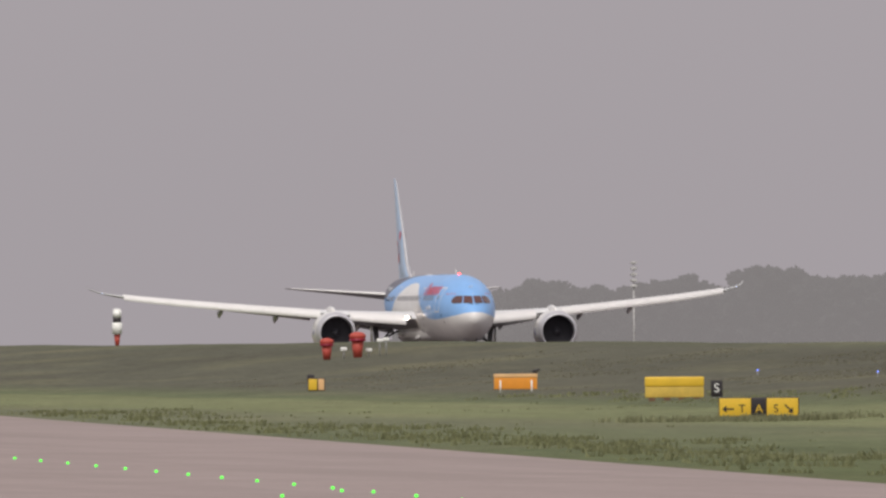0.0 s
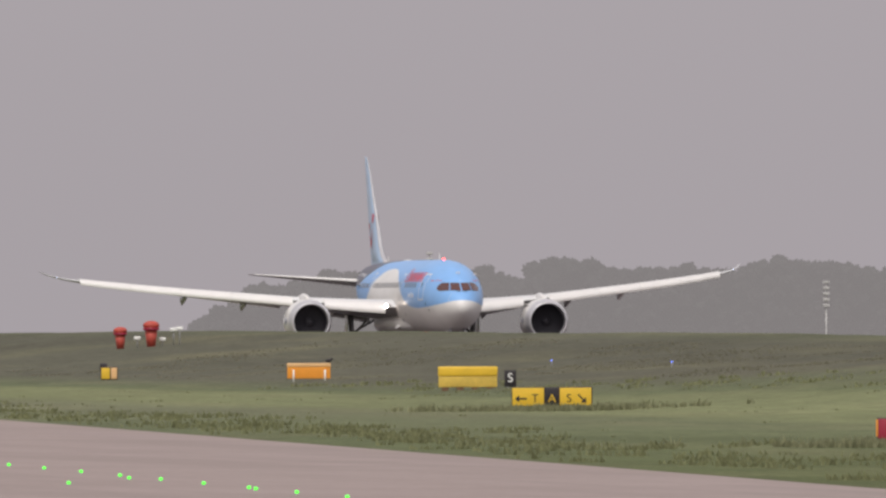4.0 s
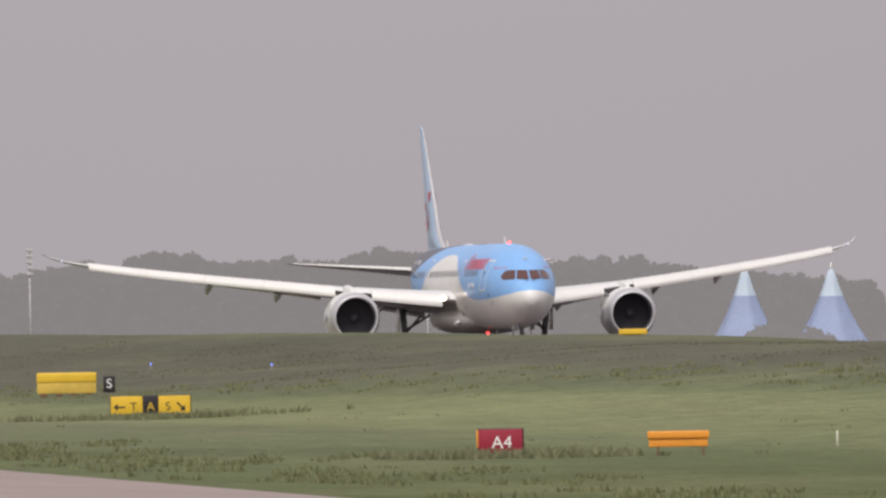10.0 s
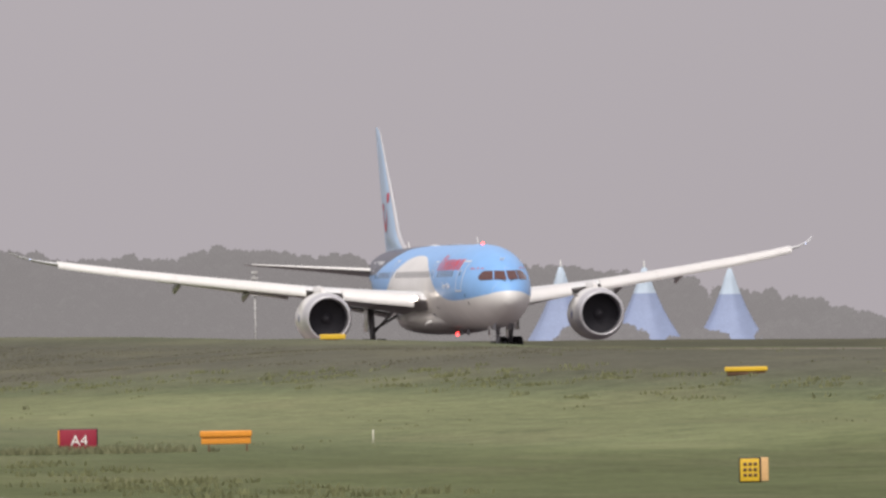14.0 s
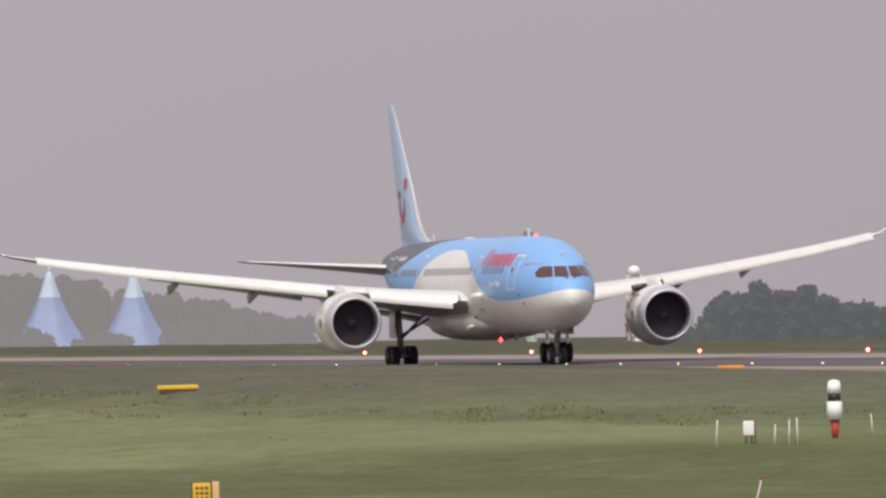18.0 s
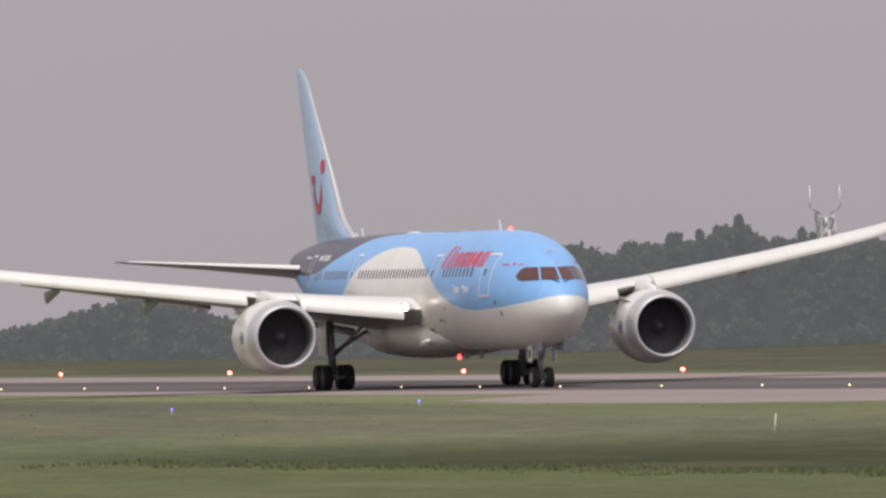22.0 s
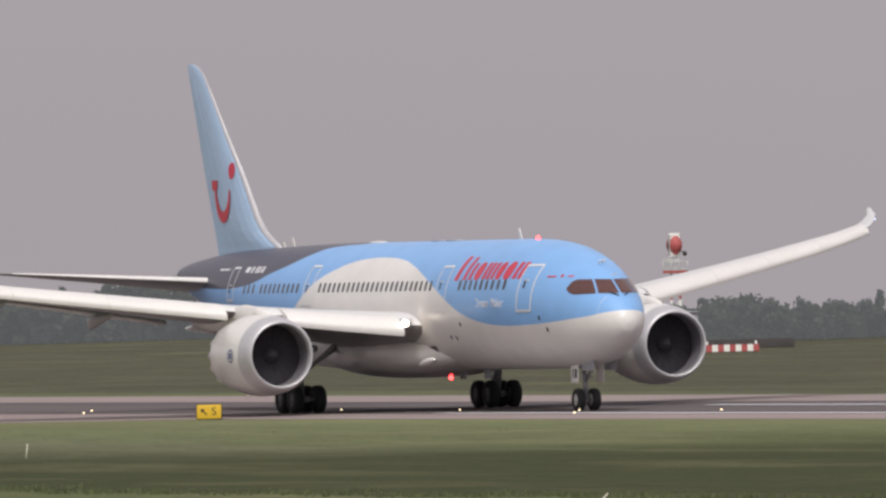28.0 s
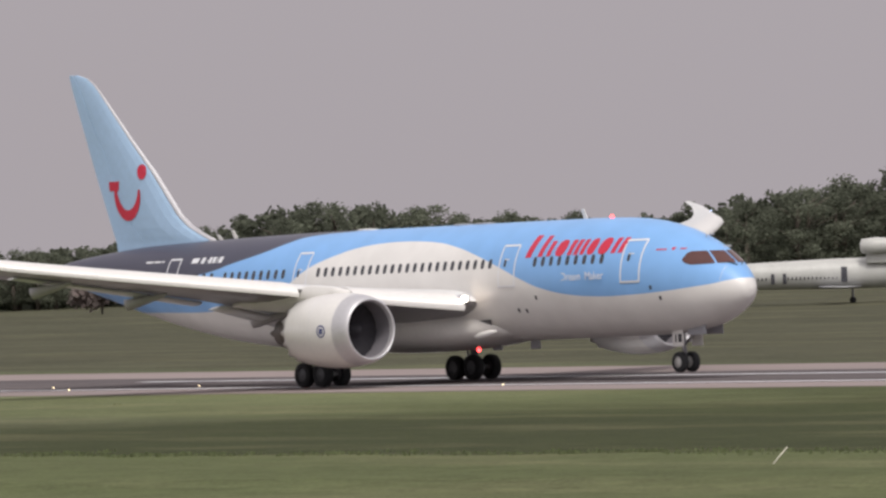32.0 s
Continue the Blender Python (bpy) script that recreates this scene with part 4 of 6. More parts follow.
for side in (-1, 1):
    bm = bmesh.new()
    ring = [(-48.05 + 0.36 * math.cos(a), 11.42 + 0.40 * math.sin(a)) for a in (2 * math.pi * i / 24 for i in range(24))]
    bm.faces.new([bm.verts.new((x, side * (fin_y(x, z) + 0.03), z)) for x, z in ring])
    part("fin_dot", bm, M_RED, airliner, "red round dot on the fin", smooth=False)
    bm = bmesh.new()
    outer, inner = [], []
    for i in range(25):
        u = i / 24
        a = math.pi + math.pi * u
        x, z = -49.35 + 1.05 * math.cos(a), 10.52 + 1.30 * math.sin(a)
        w = 0.08 + 0.18 * math.sin(math.pi * u) ** 0.8 + 0.05 * (1 - u)
        outer.append((x + w * math.cos(a), z + w * math.sin(a)))
        inner.append((x - w * math.cos(a) * 0.9, z - w * math.sin(a) * 0.9))
    vs = [[bm.verts.new((x, side * (fin_y(x, z) + 0.035), z)) for x, z in row] for row in (outer, inner)]
    for i in range(24):
        bm.faces.new((vs[0][i], vs[0][i + 1], vs[1][i + 1], vs[1][i]))
    bmesh.ops.recalc_face_normals(bm, faces=bm.faces)
    part("fin_curve", bm, M_RED, airliner, "red curved stroke on the fin", smooth=False)
    blk = [(-50.02, 11.0), (-50.98, 11.0), (-50.96, 10.52), (-50.10, 10.52)]
    bm = bmesh.new()
    bm.faces.new([bm.verts.new((x, side * (fin_y(x, z) + 0.035), z)) for x, z in blk])
    part("fin_block", bm, M_RED, airliner, "red block on the fin", smooth=False)

# aerials, fairings and beacons
for x, h in ((-12.6, 0.55), (-40.7, 0.5), (-41.9, 0.3)):
    zt = station(x)[0] + station(x)[2]
    bm = loft([[(x + 0.16 - k * 0.34, -0.02, zt - 0.05 + k * h), (x - 0.16 - k * 0.22, -0.02, zt - 0.05 + k * h), (x - 0.16 - k * 0.22, 0.02, zt - 0.05 + k * h), (x + 0.16 - k * 0.34, 0.02, zt - 0.05 + k * h)] for k in (0, 1)])
    part("blade_aerial", bm, M_WHITE, airliner, "small white blade aerial", smooth=False)
for x in (-20.6, -22.3, -30.0):
    zt = station(x)[0] + station(x)[2]
    part("crown_fairing", ball((x, 0, zt), 0.6, 1.4, 0.6, 0.12), M_GREYPAINT if x > -29 else M_WHITE, airliner)
part("beacon", ball((-10.6, 0, 7.86), 0.10), G_RED, airliner, "lit red beacon on the crown")
part("belly_beacon", ball((-21.5, 0, 1.50), 0.10), G_RED, airliner, "lit red beacon under the belly")
for x in (-17.0, -20.0):
    part("belly_aerial", box(x - 0.35, x + 0.35, -0.05, 0.05, 1.45, 1.95, 0.03), M_GREYPAINT, airliner)
for y in (-0.3, 0.3):
    part("wiper", tube(skin_front(y * 0.4, 5.14, 0.05), skin_front(y * 1.5, 5.30, 0.06), 0.022, 0.022, 6), M_DARK, airliner)
# radome seam and the plain mark bars on the nose gear door
rr = []
for x in (-1.22, -1.235):
    zc, ry, rz = station(x)
    rr.append([(x, (ry + 0.006) * math.sin(2 * math.pi * i / 48), zc + (rz + 0.006) * math.cos(2 * math.pi * i / 48)) for i in range(28, 45)])
part("radome_seam", loft(rr, False), M_WINGTOP, airliner)
for x0, x1 in ((0.02, 0.12), (0.26, 0.52)):
    part("mark_bar", box(x0, x1, -0.655, -0.645, 1.5, 1.9), M_CABIN, ng, "plain dark bar of a mark")


# ---- airfield signs, markers and lights ----
M_YELLOW = principled("sun_bleached_yellow_panel", (0.72, 0.46, 0.03), 0.5, 0, 1.5, 0.12)
M_ORANGE = principled("orange_panel_paint", (0.78, 0.30, 0.03), 0.5, 0, 1.5, 0.12)
M_PALEORANGE = principled("faded_orange_panel", (0.72, 0.44, 0.20), 0.6, 0, 1.5, 0.12)
M_SIGNRED = principled("dark_red_sign_face", (0.30, 0.015, 0.04), 0.5, 0, 2.0, 0.1)
M_BLACK = principled("black_sign_face", (0.02, 0.015, 0.018), 0.5, 0, 2.0, 0.15)
M_BRIGHT = principled("bright_white_panel", (0.82, 0.82, 0.78), 0.5, 0, 1.5, 0.06)
M_BROWN = principled("brown_timber_leg", (0.16, 0.09, 0.05), 0.8, 0, 4.0, 0.2)
M_RUST = principled("faded_red_paint", (0.42, 0.06, 0.04), 0.6, 0, 3.0, 0.15)
M_STICK = principled("pale_stick", (0.62, 0.60, 0.50), 0.7, 0, 5.0, 0.15)
G_GREEN = glow("green_lamp_glass", (0.10, 0.80, 0.06), 1.2)
G_EDGE = glow("red_lamp_glass", (1.0, 0.03, 0.01), 2.2)
G_CORE = glow("glaring_lamp", (1.0, 0.62, 0.40), 8)
G_WHITE = glow("white_lamp_glass", (1.0, 0.80, 0.5), 2.0)
G_BLUE = glow("blue_lamp_glass", (0.15, 0.25, 1.0), 1.6)


def facing(x, y, bearing, sink=0.0):
    """A pose on the ground that faces the way from which the bearing is taken."""
    return Matrix.Translation((x, y, ground_z(x, y) - sink)) @ Matrix.Rotation(radians(90 - bearing), 4, "Z")


def flat_text(text, size, x, z, y, material, parent):
    return lettering(text, size, Matrix.Translation((x, y, z)) @ Matrix.Rotation(radians(90), 4, "X"), material, parent, "lettering", 0.004)


def arrow(x, z, s, angle, y, material, parent):
    bm = bmesh.new()
    pts = [(-0.5, -0.07), (0.12, -0.07), (0.12, -0.30), (0.5, 0.0), (0.12, 0.30), (0.12, 0.07), (-0.5, 0.07)]
    ca, sa = math.cos(radians(angle)), math.sin(radians(angle))
    bm.faces.new([bm.verts.new((x + s * (a * ca - b * sa), y, z + s * (a * sa + b * ca))) for a, b in pts])
    return part("arrow", bm, material, parent, smooth=False)


def panel_sign(name, label, m, panels, height, legs=0.12, depth=0.16, leg_material=None, category="sign"):
    """A low sign of panels (x0, x1, material) side by side on short legs."""
    s = empty(name, m, label, category)
    for x0, x1, mat in panels:
        part("panel", box(x0, x1 - 0.012, -depth / 2, depth / 2, legs, height, 0.018), mat, s)
    a, b = panels[0][0], panels[-1][1]
    part("frame", box(a - 0.03, b + 0.03, -depth / 2 + 0.02, depth / 2 + 0.03, legs - 0.03, height + 0.03, 0.015), M_BLACK, s, "dark metal frame")
    n = 2 if b - a < 2 else 4
    for i in range(n):
        x = a + (b - a) * (i + 0.5) / n
        part("leg", box(x - 0.035, x + 0.035, -0.035, 0.035, -0.1, legs), leg_material or M_STEEL, s)
    return s


ts = panel_sign("direction_sign", "yellow and black taxiway direction sign in the grass", facing(-598.7, -117.4, 11.0) @ Matrix.Scale(0.91, 4), [(-1.68, -0.33, M_YELLOW), (-0.33, 0.33, M_BLACK), (0.33, 1.68, M_YELLOW)], 0.96, 0.2)
arrow(-1.32, 0.50, 0.5, 180, -0.09, M_BLACK, ts)
flat_text("T", 0.5, -0.72, 0.50, -0.085, M_BLACK, ts)
flat_text("A", 0.5, 0.0, 0.50, -0.085, M_YELLOW, ts)
flat_text("S", 0.5, 0.72, 0.50, -0.085, M_BLACK, ts)
arrow(1.28, 0.50, 0.5, -45, -0.09, M_BLACK, ts)

yb = empty("sign_back", facing(-711.9, -98.2, 11.0), "bleached yellow back of a large taxiway sign", "sign")
part("upper_panel", box(-1.38, 1.38, -0.14, 0.14, 0.62, 1.08, 0.06), M_YELLOW, yb)
part("lower_panel", box(-1.36, 1.36, -0.12, 0.13, 0.12, 0.615, 0.02), principled("weathered_yellow_panel", (0.58, 0.40, 0.07), 0.7, 0, 2.2, 0.25), yb, "weathered lower yellow panel")
for i in range(4):
    x = -1.05 + 0.7 * i
    part("leg", box(x - 0.16, x + 0.16, -0.10, 0.10, -0.1, 0.16, 0.03), M_BROWN, yb)
sb = panel_sign("location_sign", "small black location sign with a pale letter", facing(-709.9, -96.6, 11.0), [(-0.24, 0.24, M_BLACK)], 0.80, 0.1)
flat_text("S", 0.6, 0.0, 0.46, -0.09, M_BRIGHT, sb)

ob = empty("orange_sign", facing(-780.1, -92.9, 10.4), "orange back of a taxiway sign on pale legs", "sign")
part("panel", box(-1.1, 1.1, -0.09, 0.09, 0.14, 0.92, 0.03), M_ORANGE, ob)
part("top_rail", box(-1.12, 1.12, -0.11, 0.10, 0.74, 0.93, 0.03), M_PALEORANGE, ob, "paler orange top rail")
for x in (-0.78, 0.82):
    part("leg", box(x - 0.04, x + 0.04, -0.13, -0.09, -0.1, 0.6), M_BRIGHT, ob, "pale upright leg")
bird = empty("bird", facing(-780.1, -92.9, 10.4) @ Matrix.Translation((1.0, 0, 0.93)), "small dark bird perched on an orange sign", "bird")
part("body", ball((0, 0, 0.13), 0.11, 1.5, 0.8, 0.85), M_BLACK, bird)
part("head", ball((0.17, 0, 0.22), 0.06), M_BLACK, bird)
part("tail", box(-0.36, -0.1, -0.03, 0.03, 0.10, 0.13, 0.01), M_BLACK, bird)
part("bill", tube((0.21, 0, 0.22), (0.30, 0, 0.21), 0.015, 0.003, 6), M_BLACK, bird)
for y in (-0.03, 0.03):
    part("leg", tube((0.02, y, 0.0), (0.02, y, 0.07), 0.008, 0.008, 6), M_BLACK, bird)

sm = panel_sign("small_sign", "small yellow and cream sign beside a dark bush", facing(-827.5, -95.0, 9.8), [(-0.42, 0.05, M_YELLOW), (0.10, 0.44, M_PALEORANGE)], 0.66, 0.05, 0.2)
part("lens_box", box(-0.50, -0.10, 0.15, 0.35, 0.5, 0.9, 0.05), M_BLACK, sm)

a4 = panel_sign("runway_sign", "dark red runway sign with white letters in the grass", facing(-439.1, -140.3, 12.1) @ Matrix.Scale(0.93, 4), [(-0.64, 0.66, M_SIGNRED)], 0.82, 0.1)
part("side_edge", box(-0.70, -0.645, -0.07, 0.30, 0.3, 0.80, 0.01), M_ORANGE, a4, "orange side edge")
flat_text("A4", 0.52, 0.04, 0.42, -0.09, M_BRIGHT, a4)

ol = empty("low_orange_sign", facing(-435.4, -136.2, 12.8) @ Matrix.Translation((0, 0, 0.22)) @ Matrix.Scale(0.93, 4), "long low orange sign back on short legs", "sign")
part("upper_panel", box(-0.90, 0.90, -0.10, 0.10, 0.26, 0.48, 0.03), M_ORANGE, ol)
part("lower_panel", box(-0.86, 0.86, -0.05, 0.09, 0.02, 0.262, 0.02), M_ORANGE, ol)
for x in (-0.60, 0.72):
    part("leg", box(x - 0.03, x + 0.03, -0.04, 0.04, -0.32, 0.1, 0.01), M_BROWN, ol, "brown timber leg")

gs = panel_sign("square_sign", "yellow square sign with worn dark writing and a cream side", facing(-334.0, -144.5, 14.0), [(-0.36, 0.14, M_YELLOW)], 0.60, 0.02, 0.3)
part("cream_side", box(0.15, 0.36, -0.10, 0.22, 0.02, 0.62, 0.02), M_PALEORANGE, gs, "cream coloured side panel")
for k, z in enumerate((0.42, 0.28, 0.14)):
    for i in range(3):
        x = -0.28 + i * 0.13
        part("writing_bar", box(x, x + 0.09, -0.158, -0.15, z, z + 0.08), M_BROWN, gs)

fo = empty("low_marker_board", facing(-533.2, -94.0, 13.0), "long low yellow marker board in rough grass", "marker")
part("board", box(-0.84, 0.84, -0.2, 0.2, 0.12, 0.30, 0.03), M_YELLOW, fo)
part("underside", box(-0.75, 0.75, -0.15, 0.15, -0.05, 0.12), M_BROWN, fo)
for x, y, b in ((-715.0, -16.2, 16.0), (-772.0, -57.0, 12.0)):
    o = empty("low_marker_board", facing(x, y, b), "short low orange marker board on the grass crest", "marker", "crest boards")
    part("board", box(-0.72, 0.72, -0.2, 0.2, 0.04, 0.32, 0.03), M_YELLOW if x < -750 else M_ORANGE, o)
    part("underside", box(-0.42, 0.42, -0.15, 0.15, -0.1, 0.05), M_BROWN, o)

ss = panel_sign("exit_sign", "yellow exit sign with a black arrow beside the runway", facing(-492.8, -14.9, 25.0), [(-0.56, 0.56, M_YELLOW)], 0.70, 0.06)
arrow(-0.24, 0.38, 0.4, 135, -0.09, M_BLACK, ss)
flat_text("S", 0.5, 0.22, 0.38, -0.085, M_BLACK, ss)

mk = empty("marker_post", facing(-402.0, -105.9, 17.0), "white drum marker post with a black band and red foot", "marker")
part("lower_drum", tube((0, 0, 0.58), (0, 0, 1.17), 0.245, 0.245, 20), M_BRIGHT, mk)
part("band", tube((0, 0, 1.17), (0, 0, 1.42), 0.20, 0.21, 20), M_BLACK, mk, "black band")
part("upper_drum", tube((0, 0, 1.42), (0, 0, 1.78), 0.225, 0.20, 20), M_BRIGHT, mk)
part("cap", ball((0, 0, 1.78), 0.20, 1, 1, 0.45, 16), M_BRIGHT, mk)
part("foot", tube((0, 0, -0.1), (0, 0, 0.58), 0.09, 0.17, 14), M_RUST, mk, "faded red foot")
mk2 = copy_thing(mk, facing(-1136.0, -56.6, 9.0) @ Matrix.Scale(1.5, 4))
mk2["label"] = "white drum marker post on the crest of the grass"

bx = empty("junction_box", facing(-398.0, -110.0, 16.8), "white box on brown timber legs", "box")
part("body", box(-0.17, 0.17, -0.12, 0.12, 0.28, 0.74, 0.02), M_BRIGHT, bx)
for x in (-0.10, 0.10):
    part("leg", tube((x, 0, -0.05), (x * 0.8, 0, 0.3), 0.03, 0.03, 8), M_BROWN, bx)
part("side_post", box(0.18, 0.23, -0.03, 0.03, -0.05, 0.80), M_BROWN, bx)

for x, y, h, lean in ((-393.6, -112.4, 0.84, 4), (-393.5, -110.5, 0.66, 3), (-392.6, -110.3, 0.80, 2), (-392.3, -110.1, 0.86, -1), (-403.4, -104.2, 0.70, -4), (-396.3, -105.8, 0.78, 1), (-451.4, -127.7, 0.45, 0), (-264.7, -108.9, 0.80, 44), (-397.0, -67.1, 0.55, 8), (-412.4, -69.6, 0.58, 6)):
    st = empty("stick", facing(x, y, 13) @ Matrix.Rotation(radians(lean), 4, "Y"), "thin pale stick standing in the grass", "stick", "sticks in the grass")
    part("shaft", tube((0, 0, -0.1), (0, 0, h), 0.028, 0.022, 8), M_STICK, st)
st = empty("marker_stick", facing(-298.0, -139.8, 16.0) @ Matrix.Rotation(radians(14), 4, "Y"), "leaning pale stick with a red tip", "stick")
part("shaft", tube((0, 0, -0.1), (0, 0, 0.82), 0.022, 0.018, 8), M_STICK, st)
part("tip", tube((0, 0, 0.82), (0, 0, 0.93), 0.03, 0.03, 8), M_RUST, st, "red tip")

# red domed approach units on the crest
for x, y, s in ((-945.0, -73.9, 1.1), (-943.0, -72.3, 1.3)):
    u = empty("approach_unit", facing(x, y, 9.8) @ Matrix.Scale(s, 4), "red domed approach aid on short legs", "light unit", "approach units")
    part("dome", ball((0, 0, 1.02), 0.40, 1, 0.8, 0.55, 16), M_RUST, u)
    part("collar", tube((0, 0, 0.78), (0, 0, 0.90), 0.38, 0.40, 16), M_SIGNRED, u)
    part("stand", tube((0, 0, 0.0), (0, 0, 0.78), 0.20, 0.30, 12), M_RUST, u)
for x, y, h in ((-944.0, -73.0, 0.70), (-943.5, -71.5, 0.50), (-943.0, -70.9, 1.05), (-943.0, -70.5, 1.08)):
    u = empty("white_lamp_unit", facing(x, y, 9.8), "small white lamp unit on a thin stalk", "light unit", "lamp units")
    part("head", box(-0.20, 0.20, -0.14, 0.14, h - 0.22, h, 0.05), M_BRIGHT, u)
    part("stalk", tube((0, 0, -0.05), (0, 0, h - 0.2), 0.03, 0.03, 8), M_STEEL, u)


def ground_lamp(name, label, material, r, z, group, core=None):
    ob = empty(name, None, label, "light", group)
    part("base", tube((0, 0, -0.05), (0, 0, z), r * 0.7, r * 0.5, 10), M_STEEL, ob)
    part("lens", ball((0, 0, z + r * 0.6), r, 1, 1, 0.8, 10), material, ob)
    if core:
        part("lamp", ball((r * 0.75, -r * 0.3, z + r * 0.65), r * 0.5, 1, 1, 0.9, 10), core, ob, "glaring lamp in the red glass")
    return ob


lamp = ground_lamp("taxiway_light", "lit green light set in the taxiway", G_GREEN, 0.046, 0.02, "taxiway lights")
spots = [(-459.4 + 8.28 * i, -168.5 - 0.54 * i) for i in range(17)] + [(-362.8, -175.2), (-353.7, -178.1), (-341.4, -176.3), (-345.4, -182.0)]
lamp.matrix_world = Matrix.Translation((*spots[0], LOW + 0.05))
for x, y in spots[1:]:
    copy_thing(lamp, Matrix.Translation((x, y, LOW + 0.05)))
lamp = ground_lamp("runway_edge_light", "lit red light on the runway edge", G_EDGE, 0.16, 0.18, "runway edge lights", G_CORE)
lamp.matrix_world = Matrix.Translation((-945, 25.5, 0.03))
for x in (-902, -862, -825, -797, -764, -722, -686, -650, -612, -575, -547, -496):
    copy_thing(lamp, Matrix.Translation((x, 25.5, 0.03)))
lamp = ground_lamp("runway_light", "small lit white light set in the runway", G_WHITE, 0.048, 0.03, "runway lights")
lamp.matrix_world = Matrix.Translation((-960, -1.5, 0.035))
for i in range(1, 38):
    copy_thing(lamp, Matrix.Translation((-960 + 13.3 * i, -1.5 + 0.4 * math.sin(i * 1.7), 0.035)))
for x in (-525.5, -472.8, -433.0):
    copy_thing(lamp, Matrix.Translation((x, -6.3, 0.035)))
lamp = ground_lamp("blue_light", "small lit blue taxiway edge light in the grass", G_BLUE, 0.05, 0.25, "blue edge lights")
lamp.matrix_world = Matrix.Translation((-469.1, -72.6, ground_z(-469.1, -72.6)))
for x, y in ((-488.9, -56.2), (-524.0, -64.0), (-780.0, -80.3), (-736.0, -83.4)):
    copy_thing(lamp, Matrix.Translation((x, y, ground_z(x, y))))


# ---- things across the airfield ----
# tent colours drawn towards the sky's grey, haze put into the cloth
M_TENT = principled("haze_greyed_blue_tent_cloth", (0.26, 0.31, 0.46), 0.7, 0, 0.4, 0.12)
M_TENTTOP = principled("haze_greyed_pale_tent_cloth", (0.45, 0.53, 0.62), 0.7, 0, 0.6, 0.1)
# white of the far posts taken down to grey for the haze
M_GREYPOST = principled("haze_greyed_pole_paint", (0.48, 0.47, 0.46), 0.6, 0, 1.0, 0.12)
# plate grey raised to include the haze in front of the tank
M_TANK = principled("haze_paled_grey_plate", (0.45, 0.45, 0.47), 0.75, 0.0, 0.5, 0.14)
M_BARRIER = principled("dusty_orange_plastic", (0.42, 0.27, 0.13), 0.7, 0, 1.5, 0.18)
M_SHED = principled("green_grey_shed_sheet", (0.12, 0.16, 0.16), 0.7, 0, 0.8, 0.15)
M_DARKWALL = principled("dark_low_wall", (0.06, 0.055, 0.055), 0.8, 0, 1.0, 0.2)
# mast red and green lightened and greyed to carry the haze before them
M_MASTRED = principled("haze_paled_red_paint", (0.50, 0.30, 0.28), 0.7, 0, 1.0, 0.12)
M_MASTGREEN = principled("haze_paled_green_paint", (0.27, 0.36, 0.29), 0.6, 0, 1.0, 0.12)
M_SOCK = principled("orange_sock_cloth", (0.75, 0.14, 0.05), 0.8, 0, 2.0, 0.12)
M_FADEDRED = principled("faded_red_cover", (0.42, 0.09, 0.09), 0.6, 0, 1.0, 0.12)
M_VEHICLE = principled("white_vehicle_paint", (0.75, 0.75, 0.74), 0.35, 0, 1.0, 0.06)


def lattice(s, w0, w1, h, material, levels, name="lattice", z0=0.0, rod=0.10):
    """Four legs and cross braces as parts of a mast."""
    for sx in (-1, 1):
        for sy in (-1, 1):
            part("mast_leg", tube((sx * w0, sy * w0, z0), (sx * w1, sy * w1, z0 + h), rod, rod * 0.8, 6), material[0], s)
    for k in range(levels):
        za, zb = z0 + h * k / levels, z0 + h * (k + 1) / levels
        wa, wb = w0 + (w1 - w0) * k / levels, w0 + (w1 - w0) * (k + 1) / levels
        for sy in (-1, 1):
            for a, b in (((-wa, sy * wa, za), (wb, sy * wb, zb)), ((wa, sy * wa, za), (-wb, sy * wb, zb)), ((sy * wa, -wa, za), (sy * wb, wb, zb)), ((-wb, sy * wb, zb), (wb, sy * wb, zb))):
                part("brace", tube(a, b, rod * 0.6, None, 5), material[k % len(material)], s)


# three peaked blue tents
for x, y, top, wide in ((-2000, 252.2, 8.2, 0.72), (-2000, 264.4, 7.9, 0.76), (-2000, 276.9, 7.5, 0.72)):
    g = ground_z(x, y)
    t = empty("peaked_tent", Matrix.Translation((x, y, g)), "tall peaked blue tent with a pale top", "tent", "peaked tents")
    h = top - g
    prof = [(0.0, 9.4), (0.08, 8.3), (0.17, 7.2), (0.28, 5.9), (0.40, 4.6), (0.52, 3.5), (0.62, 2.7), (0.70, 2.1), (0.78, 1.55), (0.86, 1.1)]
    seg = 24
    ring = lambda f, r: [(r * wide * (1 + 0.06 * math.cos(6 * a)) * math.cos(a), r * wide * (1 + 0.06 * math.cos(6 * a)) * math.sin(a), f * h) for a in (2 * math.pi * i / seg for i in range(seg))]
    part("canopy", loft([ring(f, r) for f, r in prof[:8]], True, (False, False)), M_TENT, t, "blue sweeping canopy")
    part("pale_top", loft([ring(f, r * 1.01) for f, r in prof[7:]] + [ring(0.97, 0.4)], True, (False, True)), M_TENTTOP, t, "white and turquoise tent top")
    part("spike", tube((0, 0, 0.95 * h), (0, 0, h + 0.6), 0.15, 0.04, 8), M_BRIGHT, t)

